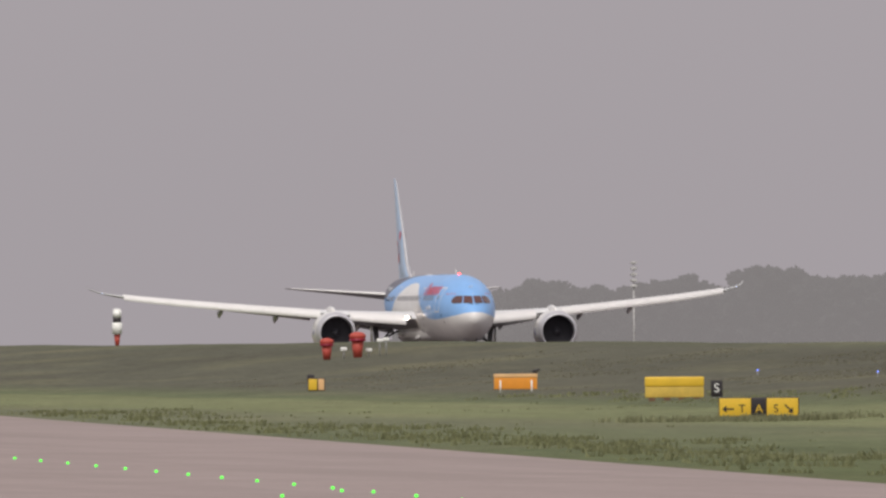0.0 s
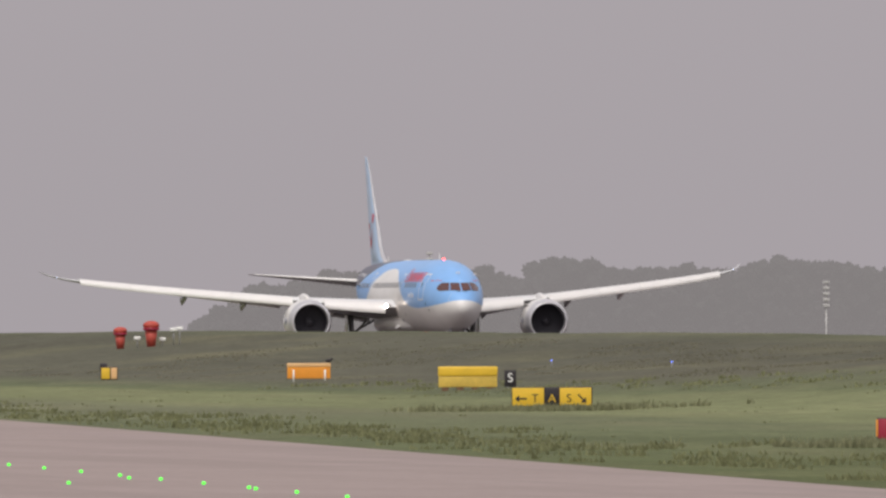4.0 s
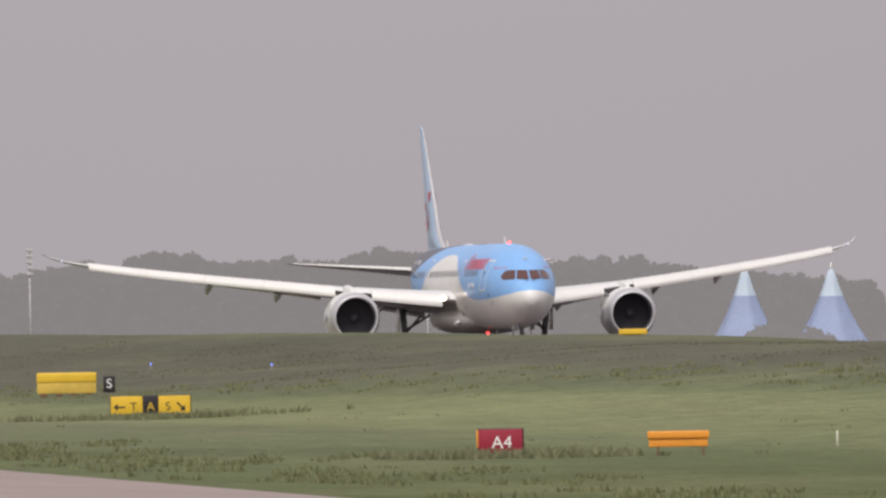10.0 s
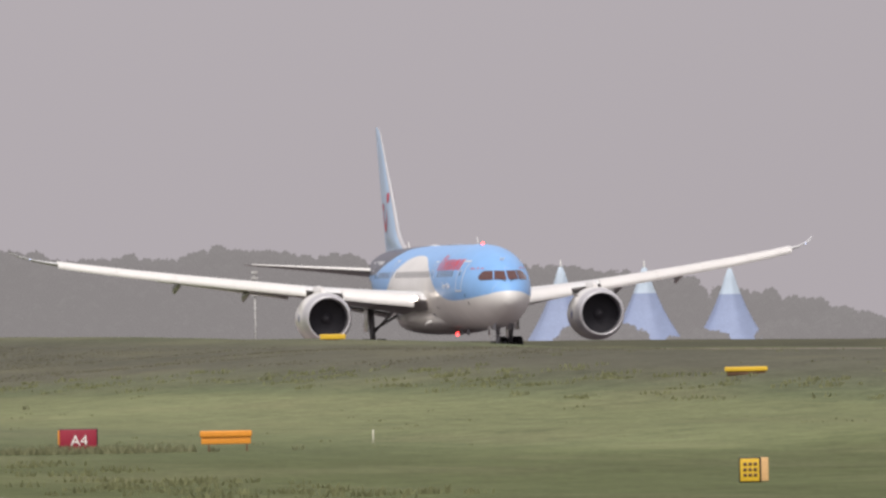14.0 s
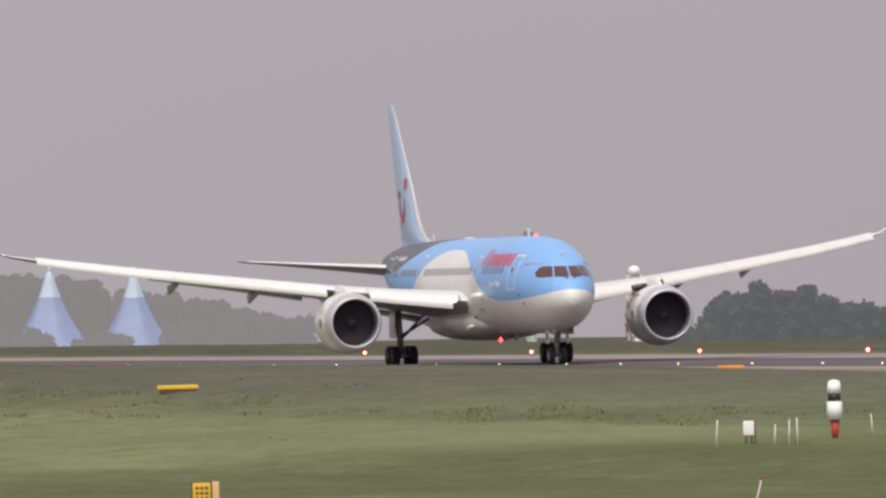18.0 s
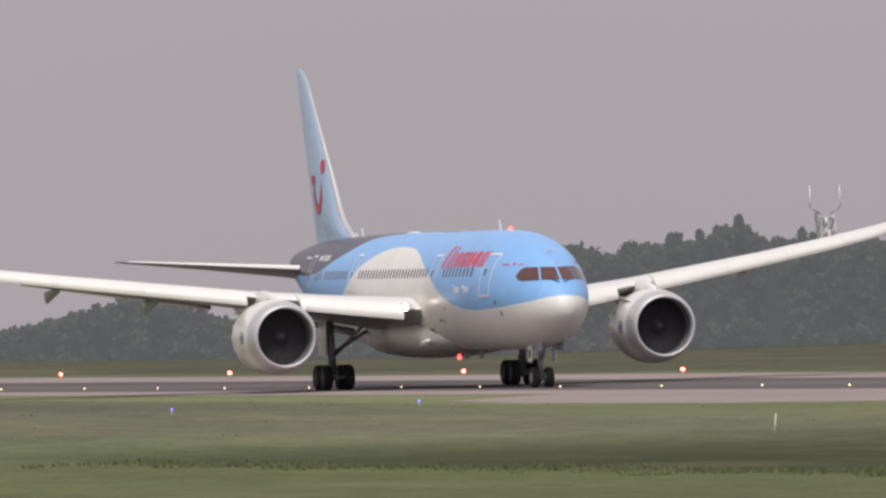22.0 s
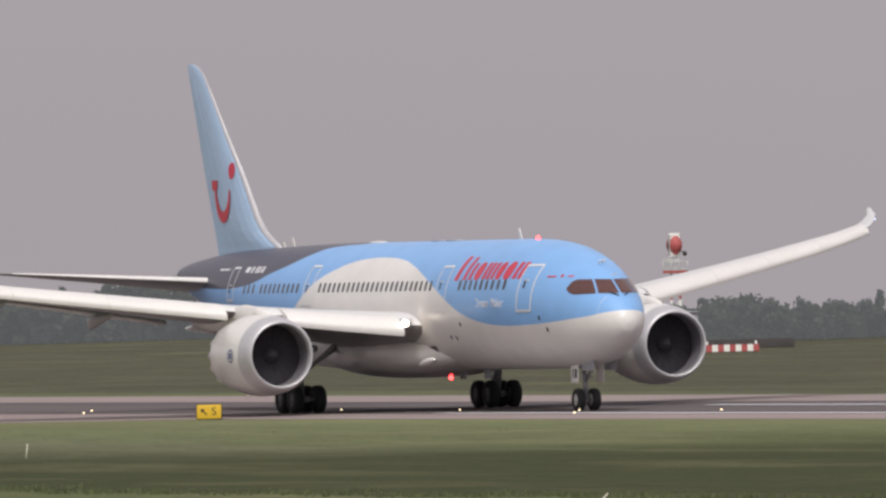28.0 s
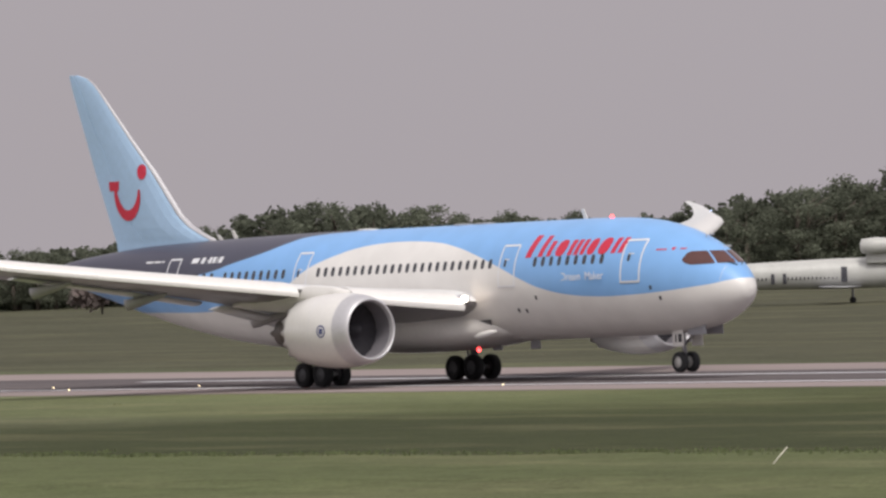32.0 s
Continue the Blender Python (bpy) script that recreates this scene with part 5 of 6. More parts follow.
# tall lamp mast, red and white lattice tower, aerial mast, pair of white posts
x, y = -2000.0, 336.3
m = empty("lamp_mast", Matrix.Translation((x, y, ground_z(x, y))) @ Matrix.Scale(0.75, 4), "tall slim lamp mast with a green foot", "mast")
part("foot", tube((0, 0, 0), (0, 0, 4.2), 1.6, 0.8, 12), M_MASTGREEN, m, "green sloping foot")
part("collar", tube((0, 0, 4.2), (0, 0, 6.0), 1.2, 1.2, 12), M_GREYPOST, m)
part("lower_pole", tube((0, 0, 6), (0, 0, 13), 0.5, 0.42, 12), M_MASTGREEN, m)
part("middle_pole", tube((0, 0, 13), (0, 0, 17), 0.42, 0.36, 12), M_MASTRED, m, "haze-paled red pole section")
part("upper_pole", tube((0, 0, 17), (0, 0, 22), 0.36, 0.3, 12), M_BRIGHT, m)
part("lamp_head", box(-1.3, 1.3, -0.9, 0.9, 22, 24, 0.3), M_STEEL, m, "grey lamp head")
x, y = -2000.0, 352.0
m = empty("lattice_tower", Matrix.Translation((x, y, ground_z(x, y))) @ Matrix.Scale(0.82, 4), "red and white lattice tower with a white dome", "tower")
lattice(m, 1.3, 1.15, 13.5, (M_MASTRED, M_BRIGHT), 8, rod=0.2)
part("platform", tube((0, 0, 4.6), (0, 0, 5.2), 2.0, 2.0, 16), M_MASTRED, m, "red round platform")
part("dome", ball((0, 0, 14.3), 1.1, 1, 1, 0.9, 16), M_BRIGHT, m, "white dome")
part("hut", box(1.6, 3.0, -0.9, 0.9, 0, 2.2, 0.1), M_BRIGHT, m)
x, y = -2300.0, 632.0
m = empty("aerial_mast", Matrix.Translation((x, y, ground_z(x, y))) @ Matrix.Scale(0.8, 4), "grey aerial mast crowded with panels and whips", "mast")
lattice(m, 1.8, 1.5, 26, (M_STEEL,), 10, rod=0.22)
for i in range(10):
    a = i * 2.4
    z = 21.5 + 0.55 * (i % 8)
    part("aerial_panel", box(2.0 * math.cos(a) - 0.25, 2.0 * math.cos(a) + 0.25, 2.0 * math.sin(a) - 0.25, 2.0 * math.sin(a) + 0.25, z, z + 2.0, 0.06), M_BRIGHT if i % 3 == 0 else M_STEEL, m)
for sx in (-1, 1):
    part("outrigger", tube((0, sx * 1.2, 27.0), (0, sx * 3.4, 28.4), 0.18, 0.14, 6), M_STEEL, m)
    part("whip", tube((0, sx * 3.4, 28.2), (0, sx * 3.4, 33.0), 0.16, 0.08, 6), M_BRIGHT, m)
part("dish", ball((0.8, -0.6, 25.4), 0.9, 0.5, 1, 1, 12), M_BRIGHT, m, "white dish")
for x, y, h in ((-2000.0, 152.6, 15.4), (-2000.0, 207.7, 12.4)):
    m = empty("white_post", Matrix.Translation((x, y, ground_z(x, y))), "tall pale grey lamp post before the woods", "mast", "white posts")
    part("pole", tube((0, 0, 0), (0, 0, h - 3.4), 0.10, 0.09, 8), M_GREYPOST, m)
    for k in range(5):
        part("lamp_bar", box(-0.3, 0.3, -0.42, 0.42, h - 3.4 + k * 0.8, h - 3.05 + k * 0.8, 0.05), M_GREYPOST, m)
    part("head_pole", tube((0, 0, h - 3.4), (0, 0, h), 0.10, 0.08, 8), M_GREYPOST, m)

# windsocks: one drooping, one blown out and hanging down at its end
def windsock(x, y, bearing, label, top, mouth, end, r0, r1):
    m = empty("windsock", facing(x, y, bearing), label, "windsock", "windsocks")
    part("pole", tube((0, 0, 0), (0, 0, top), 0.07, 0.05, 8), M_GREYPOST, m)
    a, b = Vector(mouth), Vector(end)
    u = (b - a).normalized()
    v = u.cross(Vector((0, 1, 0))).normalized()
    w = u.cross(v)
    for k in range(5):
        rings = []
        for f in (k / 5, k / 5 + 0.1, k / 5 + 0.199):
            c, r = a.lerp(b, f) - Vector((0, 0, 0.35 * math.sin(math.pi * f))), r0 + (r1 - r0) * f
            rings.append([c + r * (math.cos(t) * v + math.sin(t) * w) for t in (2 * math.pi * i / 14 for i in range(14))])
        part("sock_band", loft(rings, True, (False, False)), M_SOCK, m, "orange cloth band of the sock")
    part("hoop", tube(a - u * 0.04, a + u * 0.04, r0 * 1.03, r0 * 1.03, 16), M_STEEL, m)


windsock(-1200.0, 178.6, 19.0, "orange windsock drooping on a thin pole", 5.9, (0.15, 0, 5.5), (-1.85, 0, 3.2), 0.52, 0.28)
windsock(-1150.0, 413.4, 27.0, "orange windsock blown out beside a thin pole", 5.8, (-0.75, 0, 5.79), (-5.55, 0, 2.16), 0.62, 0.30)

# service truck and a red-striped cabin
x, y = -1450.0, 435.8
tr = empty("service_truck", facing(x, y, 19.0) @ Matrix.Scale(0.75, 4), "white service truck parked on the far grass", "truck")
part("cab", box(0.6, 3.6, -1.1, 1.1, 0.7, 3.5, 0.18), M_VEHICLE, tr)
part("windscreen", box(0.9, 2.4, -1.13, -1.09, 2.2, 3.1), M_CABIN, tr, "dark side window")
part("chassis", box(-2.6, 3.5, -0.9, 0.9, 0.45, 0.75), M_DARKWALL, tr)
part("deck_box", box(-2.6, 0.5, -1.1, 1.1, 0.75, 2.4, 0.1), M_VEHICLE, tr)
part("roof_bar", box(0.9, 2.8, -0.5, 0.5, 3.5, 3.75, 0.08), M_BRIGHT, tr)
for wx in (-1.7, 2.5):
    for wy in (-1.0, 1.0):
        part("wheel", tube((wx, wy - 0.15, 0.45), (wx, wy + 0.15, 0.45), 0.45, 0.45, 16), M_TYRE, tr)
x, y = -1446.0, 446.2
cb = empty("striped_cabin", facing(x, y, 19.0) @ Matrix.Scale(0.66, 4), "small white cabin with a broad red stripe", "cabin")
for x0, x1, mt in ((-3.2, -2.3, M_BRIGHT), (-2.3, -0.6, M_SIGNRED), (-0.6, 1.6, M_BRIGHT)):
    part("panel", box(x0, x1, -1.0, 1.0, 0, 3.0, 0.03), mt, cb)
part("roof", box(-3.3, 1.7, -1.1, 1.1, 3.0, 3.2, 0.05), M_BRIGHT, cb)

# faded orange road barriers on the far grass beside the truck
for k, (x, y) in enumerate(((-1449.0, 439.2), (-1448.5, 441.0), (-1446.0, 450.2), (-1445.6, 452.0), (-1445.2, 453.8), (-1444.8, 455.6))):
    rb = empty("road_barrier", facing(x, y, 19.0 + 12 * (k % 3)), "faded orange road barrier on the far grass", "barrier", "road barriers")
    part("body", loft([[(sx, -0.28, 0.0), (sx, 0.28, 0.0), (sx, 0.12, 0.45), (sx, 0.08, 0.80), (sx, -0.08, 0.80), (sx, -0.12, 0.45)] for sx in (-0.75, 0.75)]), M_BARRIER, rb, smooth=False)
    part("band", box(-0.6, 0.6, -0.13, 0.13, 0.62, 0.78, 0.02), M_BRIGHT, rb, "white band")

# storage tank, shed, low wall
x, y = -1233.0, 378.8
tk = empty("storage_tank", facing(x, y, 26.5), "round grey storage tank with roof gear", "tank")
part("shell", tube((0, 0, 0), (0, 0, 3.75), 4.9, 4.9, 40), M_TANK, tk)
part("rim", tube((0, 0, 3.7), (0, 0, 3.9), 5.0, 5.0, 40), M_STEEL, tk)
for i in range(12):
    a = 2 * math.pi * i / 12
    part("rib", box(4.9 * math.cos(a) - 0.06, 4.9 * math.cos(a) + 0.06, 4.9 * math.sin(a) - 0.06, 4.9 * math.sin(a) + 0.06, 0, 3.75), M_TANK, tk)
part("roof_gear", ball((1.9, 0, 4.0), 0.6, 1, 1, 0.9, 10), M_STEEL, tk)
part("roof_rail", tube((2.4, 0, 5.2), (3.4, 0, 5.2), 0.06, 0.06, 6), M_STEEL, tk)
for rx in (2.4, 3.4):
    part("rail_post", tube((rx, 0, 3.9), (rx, 0, 5.2), 0.06, 0.06, 6), M_STEEL, tk)
x, y = -1233.0, 369.8
sh = empty("green_shed", facing(x, y, 26.5), "low green-grey sheet metal shed", "shed")
part("wall", box(-2.9, 2.4, -1.5, 1.5, 0, 2.0, 0.03), M_SHED, sh)
part("roof", box(-3.0, 2.5, -1.6, 1.6, 2.0, 2.2, 0.05), M_DARKWALL, sh)
part("door", box(-2.0, -1.4, -1.54, -1.49, 0, 1.6), M_BRIGHT, sh)
x, y = -1225.0, 374.4
lw = empty("low_wall", facing(x, y, 26.5), "dark low wall beside the storage tank", "wall")
part("wall", box(-1.0, 15.0, -0.2, 0.2, 0, 1.0, 0.03), M_DARKWALL, lw)
for px in (0.9, 6.0, 11.0):
    part("post", box(px, px + 0.18, -0.25, -0.2, 0.1, 0.8), M_BRIGHT, lw)

# red and white aerial head on a tower, and a striped barrier
x, y = -1600.0, 566.7
rd = empty("radar_tower", facing(x, y, 26.7) @ Matrix.Scale(0.95, 4), "red and white radar head on a tower", "radar")
g0 = ground_z(x, y)
for px in (-0.55, 0.65):
    for k in range(4):
        part("leg_section", box(px - 0.15, px + 0.15, -0.5, 0.5, k * 2.0, k * 2.0 + 1.99, 0.04), M_RUST if k % 2 == 0 else M_BRIGHT, rd)
for k in range(4):
    part("leg_brace", tube((-0.55, -0.3, 0.2 + 2 * k), (0.65, -0.3, 1.9 + 2 * k), 0.06, 0.06, 6), M_BRIGHT, rd)
part("platform", box(-1.7, 1.8, -1.3, 1.3, 8.0, 8.3, 0.05), M_TANK, rd)
part("red_band", box(-1.65, 1.75, -1.33, 1.33, 7.7, 7.99, 0.03), M_RUST, rd)
part("cabin", box(-1.5, 0.7, -1.0, 1.0, 8.3, 9.5, 0.1), M_TANK, rd)
part("cabin_roof", box(-1.6, 0.8, -1.1, 1.1, 9.5, 9.6, 0.03), M_BRIGHT, rd)
part("guard_rail", tube((-1.6, -1.25, 9.3), (1.7, -1.25, 9.3), 0.04, 0.04, 6), M_BRIGHT, rd)
for px in (-1.6, -0.5, 0.6, 1.7):
    part("rail_post", tube((px, -1.25, 8.3), (px, -1.25, 9.3), 0.04, 0.04, 6), M_BRIGHT, rd)
# the turning head: a white frame between two red covers
radar_head = part("head", box(-0.26, 0.26, -0.85, 0.85, -1.55, 1.65, 0.08), M_BRIGHT, rd, "white turning aerial frame")
radar_head.location = (0.0, 0, 11.5)
for k in range(7):
    part("bar", box(-0.29, 0.29, -0.90, -0.84, -1.35 + k * 0.42, -1.2 + k * 0.42), M_STEEL, radar_head)
part("neck", tube((0, 0, -1.95), (0, 0, -1.5), 0.35, 0.3, 12), M_STEEL, radar_head)
for sx in (-1, 1):
    bm = spin_x([(sx * 0.26, 1.25), (sx * 0.5, 1.16), (sx * 0.85, 0.9), (sx * 1.08, 0.5), (sx * 1.18, 0.04)], 24)
    bmesh.ops.transform(bm, verts=bm.verts, matrix=Matrix.Diagonal((1, 0.8, 1.05, 1)))
    part("red_cover", bm, M_FADEDRED, radar_head, "red domed cover")
part("feed_arm", tube((1.1, 0, -0.7), (2.3, 0, -1.1), 0.09, 0.07, 8), M_DARKWALL, radar_head)
part("feed_ring", tube((2.2, -0.12, -1.15), (2.2, 0.12, -1.15), 0.34, 0.34, 14), M_DARKWALL, radar_head)
x, y = -1190.0, 366.4
br = empty("striped_barrier", facing(x, y, 26.7) @ Matrix.Scale(0.78, 4), "red and white striped barrier on the far grass", "barrier")
for i in range(9):
    part("stripe", box(-3.4 + i * 0.75, -2.65 + i * 0.75 - 0.01, -0.2, 0.2, 0.1, 0.98), M_BRIGHT if i % 2 else M_FADEDRED, br, smooth=False)
part("base", box(-3.4, 3.35, -0.15, 0.15, -0.05, 0.1), M_DARKWALL, br)

# parked white jet
M_JET = principled("dull_white_aircraft_paint", (0.46, 0.46, 0.44), 0.45, 0, 0.8, 0.12)
x, y = -985.0, 405.1
jet = empty("parked_jet", facing(x, y, 36.0) @ Matrix.Scale(0.95, 4), "white rear-engined jet parked before the trees", "aircraft")
prof = [(-14.5, 0.05), (-14.2, 0.5), (-13.4, 0.9), (-12.0, 1.15), (-10.0, 1.25), (-4.0, 1.42), (2.0, 1.55), (8.0, 1.55), (11.0, 1.35), (15.0, 0.8), (17.5, 0.25)]
bm = spin_x(prof, 28)
bmesh.ops.transform(bm, verts=bm.verts, matrix=Matrix.Translation((0, 0, 3.04)))
part("fuselage", bm, M_JET, jet, "plain white fuselage")
for wx in [-6.9 + i * 0.41 for i in range(5)] + [-3.03 + i * 0.41 for i in range(13)]:
    part("window", box(wx, wx + 0.15, -1.40 - 0.012 * (wx + 7), -1.20, 2.58, 2.88), M_CABIN, jet)
for dx, dw, z0, z1 in ((-4.69, 0.36, 2.2, 3.25), (-3.48, 0.34, 2.2, 3.25), (2.4, 0.62, 2.2, 3.75)):
    part("door", box(dx, dx + dw, -1.50 - 0.012 * (dx + 5), -1.10, z0, z1, 0.02), M_CABIN, jet, "dark door")
bm = spin_x([(0, 0.3), (0.2, 0.72), (1.5, 0.86), (3.6, 0.74), (4.2, 0.5)], 24)
bmesh.ops.transform(bm, verts=bm.verts, matrix=Matrix.Translation((4.4, -2.0, 5.75)))
part("engine", bm, M_JET, jet, "white rear engine pod")
part("engine_stub", box(5.0, 8.4, -1.9, -0.5, 4.0, 5.2, 0.1), M_JET, jet)
part("wing", loft([[(4.5 - k * 2.0, -1.0 - 9 * k, 1.62 + 0.1 * k), (0.0 + k * 1.2, -1.0 - 9 * k, 1.65 + 0.1 * k), (0.0 + k * 1.2, -1.0 - 9 * k, 1.85 + 0.1 * k), (4.5 - k * 2.0, -1.0 - 9 * k, 1.75 + 0.1 * k)] for k in (0, 0.5, 1)]), M_TANK, jet)
part("tail_fin", loft([[(11.5 + k * 3, -0.12, 4.1 + 5 * k), (16.0 + k * 1.5, -0.12, 4.1 + 5 * k), (16.0 + k * 1.5, 0.12, 4.1 + 5 * k), (11.5 + k * 3, 0.12, 4.1 + 5 * k)] for k in (0, 1)]), M_JET, jet)
for gx in (-11.0, 3.5):
    part("gear_leg", tube((gx, 0, 0.3), (gx, 0, 2.3), 0.12, 0.12, 8), M_STEEL, jet)
    part("wheel", tube((gx, -0.3, 0.35), (gx, 0.3, 0.35), 0.35, 0.35, 14), M_TYRE, jet)

x, y = -1127.0, 369.7
nb = empty("notice_board", facing(x, y, 27.5), "small white notice board on two posts", "sign")
part("board", box(-0.45, 0.45, -0.06, 0.06, 0.7, 2.1, 0.03), M_BRIGHT, nb)
part("dark_strip", box(-0.10, 0.12, -0.075, -0.06, 0.75, 2.05), M_DARKWALL, nb)
for px in (-0.35, 0.35):
    part("post", box(px - 0.05, px + 0.05, -0.05, 0.05, -0.3, 0.7), M_STEEL, nb)


# ---- trees behind the airfield ----
def leaf_material(name, base, vary=0.42, haze_glow=None):
    m = bpy.data.materials.new(name)
    m.use_nodes = True
    n, l = m.node_tree.nodes, m.node_tree.links
    b = n["Principled BSDF"]
    b.inputs["Roughness"].default_value = 0.8
    b.inputs["Specular IOR Level"].default_value = 0.15
    # haze put into the leaves as an even emission
    if haze_glow:
        b.inputs["Emission Color"].default_value, b.inputs["Emission Strength"].default_value = (*haze_glow, 1), 2.0
    geo = n.new("ShaderNodeNewGeometry")
    info = n.new("ShaderNodeObjectInfo")
    a = n.new("ShaderNodeMapRange")
    a.inputs["To Min"].default_value, a.inputs["To Max"].default_value = 1 - vary, 1 + vary
    l.new(geo.outputs["Random Per Island"], a.inputs["Value"])
    c = n.new("ShaderNodeMapRange")
    c.inputs["To Min"].default_value, c.inputs["To Max"].default_value = 0.75, 1.25
    l.new(info.outputs["Random"], c.inputs["Value"])
    k = n.new("ShaderNodeMath")
    k.operation = "MULTIPLY"
    l.new(a.outputs["Result"], k.inputs[0])
    l.new(c.outputs["Result"], k.inputs[1])
    sc = n.new("ShaderNodeVectorMath")
    sc.operation = "SCALE"
    sc.inputs[0].default_value = base
    l.new(k.outputs["Value"], sc.inputs["Scale"])
    l.new(sc.outputs["Vector"], b.inputs["Base Color"])
    # light passes through the thin blades and leaves
    tr = n.new("ShaderNodeBsdfTranslucent")
    l.new(sc.outputs["Vector"], tr.inputs["Color"])
    mix = n.new("ShaderNodeMixShader")
    mix.inputs["Fac"].default_value = 0.5
    l.new(b.outputs["BSDF"], mix.inputs[1])
    l.new(tr.outputs["BSDF"], mix.inputs[2])
    l.new(mix.outputs["Shader"], n["Material Output"].inputs["Surface"])
    return m


# leaf green lightened and greyed, with the wood's haze in the colour
M_LEAF = leaf_material("haze_paled_green_leaves", (0.150, 0.165, 0.122), 0.18)
M_BLOSSOM = leaf_material("pale_pink_blossom", (0.30, 0.25, 0.235))
M_BARK = principled("grey_brown_bark", (0.09, 0.075, 0.06), 0.9, 0, 1.5, 0.25, 0.4, 0.03)


def leaf_mesh(name, clumps, quad, rng, material, core=()):
    """Leaf sprays as small tilted quads scattered over clumps (centre, radius)."""
    centre = np.repeat(np.array([c for c, r, k in clumps]), [k for c, r, k in clumps], axis=0)
    radius = np.repeat(np.array([r for c, r, k in clumps]), [k for c, r, k in clumps])[:, None]
    n = len(centre)

    def unit(v):
        return v / (np.linalg.norm(v, axis=1)[:, None] + 1e-6)

    d, u = unit(rng.normal(size=(n, 3))), unit(rng.normal(size=(n, 3)))
    p = centre + d * radius * (0.45 + 0.6 * rng.random((n, 1))) * np.array((1, 1, 0.85))
    w = unit(np.cross(u, d + 0.3 * rng.normal(size=(n, 3))))
    s = quad * (0.6 + 0.8 * rng.random((n, 1)))
    corners = (p - u * s - w * s * 0.6, p + u * s - w * s * 0.5, p + u * s * 0.8 + w * s * 0.7, p - u * s * 0.7 + w * s * 0.6)
    verts = np.stack(corners, axis=1).reshape(-1, 3).tolist()
    faces = np.arange(4 * n).reshape(-1, 4).tolist()
    # a dense inside, as a fence of (x, y, foot, top)
    for i, (x, y, lo, hi) in enumerate(core):
        verts += [(x, y, lo), (x, y, hi)]
        if i:
            m = len(verts)
            faces.append((m - 4, m - 2, m - 1, m - 3))
    me = bpy.data.meshes.new(name)
    me.from_pydata(verts, [], faces)
    me.materials.append(material)
    return me


def tree(kind, seed, material):
    """A tree ten metres high: broad, tall or conifer-like."""
    rng = np.random.default_rng(seed)
    t = empty("tree")
    bm = add_tube(bmesh.new(), (0, 0, -0.5), (0.1, 0, 4.5), 0.32, 0.20, 8)
    add_tube(bm, (0.1, 0, 4.5), (0.0, 0.1, 8.2), 0.20, 0.05, 7)
    clumps = []
    if kind == "conifer":
        for k in range(15):
            z = 1.6 + 8.2 * k / 14
            r = 2.1 * (1 - (z - 1.4) / 9.0) + 0.25
            for j in range(5):
                a = j * 1.26 + k * 0.7
                clumps.append(((r * 0.6 * math.cos(a), r * 0.6 * math.sin(a), z), r * 0.55, 34))
    else:
        wide = 3.4 if kind == "broad" else 2.3
        for k in range(7):
            a, z = k * 2.4 + rng.random(), 3.0 + 0.7 * k
            reach = wide * (0.9 - 0.07 * k)
            add_tube(bm, (0.1, 0, z), (reach * math.cos(a), reach * math.sin(a), z + 1.6), 0.11, 0.03, 6)
        for k in range(30):
            u = rng.random()
            z = 1.1 + 8.3 * u
            env = wide * (math.sin(math.pi * min(1, 0.16 + 0.86 * u)) ** 0.6)
            a, rr = rng.random() * 6.28, env * rng.random() ** 0.5
            r = 0.75 + 0.6 * rng.random()
            clumps.append(((rr * math.cos(a), rr * math.sin(a), z), r, 84))
        clumps.append(((0.2, -0.1, 9.2), 0.75, 26))
    part("trunk", bm, M_BARK, t)
    cr = new("crown", leaf_mesh("crown", clumps, 0.112, rng, material))
    cr.parent = t
    return t


# the near wood's line: x, y, height of the tree tops
TREELINE = [(-1221, 441, 0.4), (-1220, 447, 2.2), (-1219, 456, 2.7), (-1218, 464, 3.0), (-1216, 470, 3.2), (-1214, 481, 4.1), (-1212, 487, 4.8), (-1212, 502, 7.0), (-1212, 509, 7.2), (-1213, 516, 6.0), (-1214, 520, 4.8), (-1214, 535, 5.2), (-1214, 541, 3.9), (-1213, 546, 3.2), (-1212, 551, 4.6), (-1210, 563, 6.9), (-1210, 568, 6.4), (-1208, 577, 8.6), (-1205, 600, 8.5), (-1200, 640, 8.0), (-1190, 690, 8.5)]
TREE_LABELS = {"broad": "broad leafy tree in the wood behind the airfield", "tall": "tall slim leafy tree in the wood behind the airfield", "conifer": "dark pointed conifer among the leafy trees"}
rng = np.random.default_rng(11)
kinds = [("broad", 1), ("tall", 2), ("broad", 3), ("conifer", 4), ("tall", 5)]
stock = {}
wood, inside = [], []
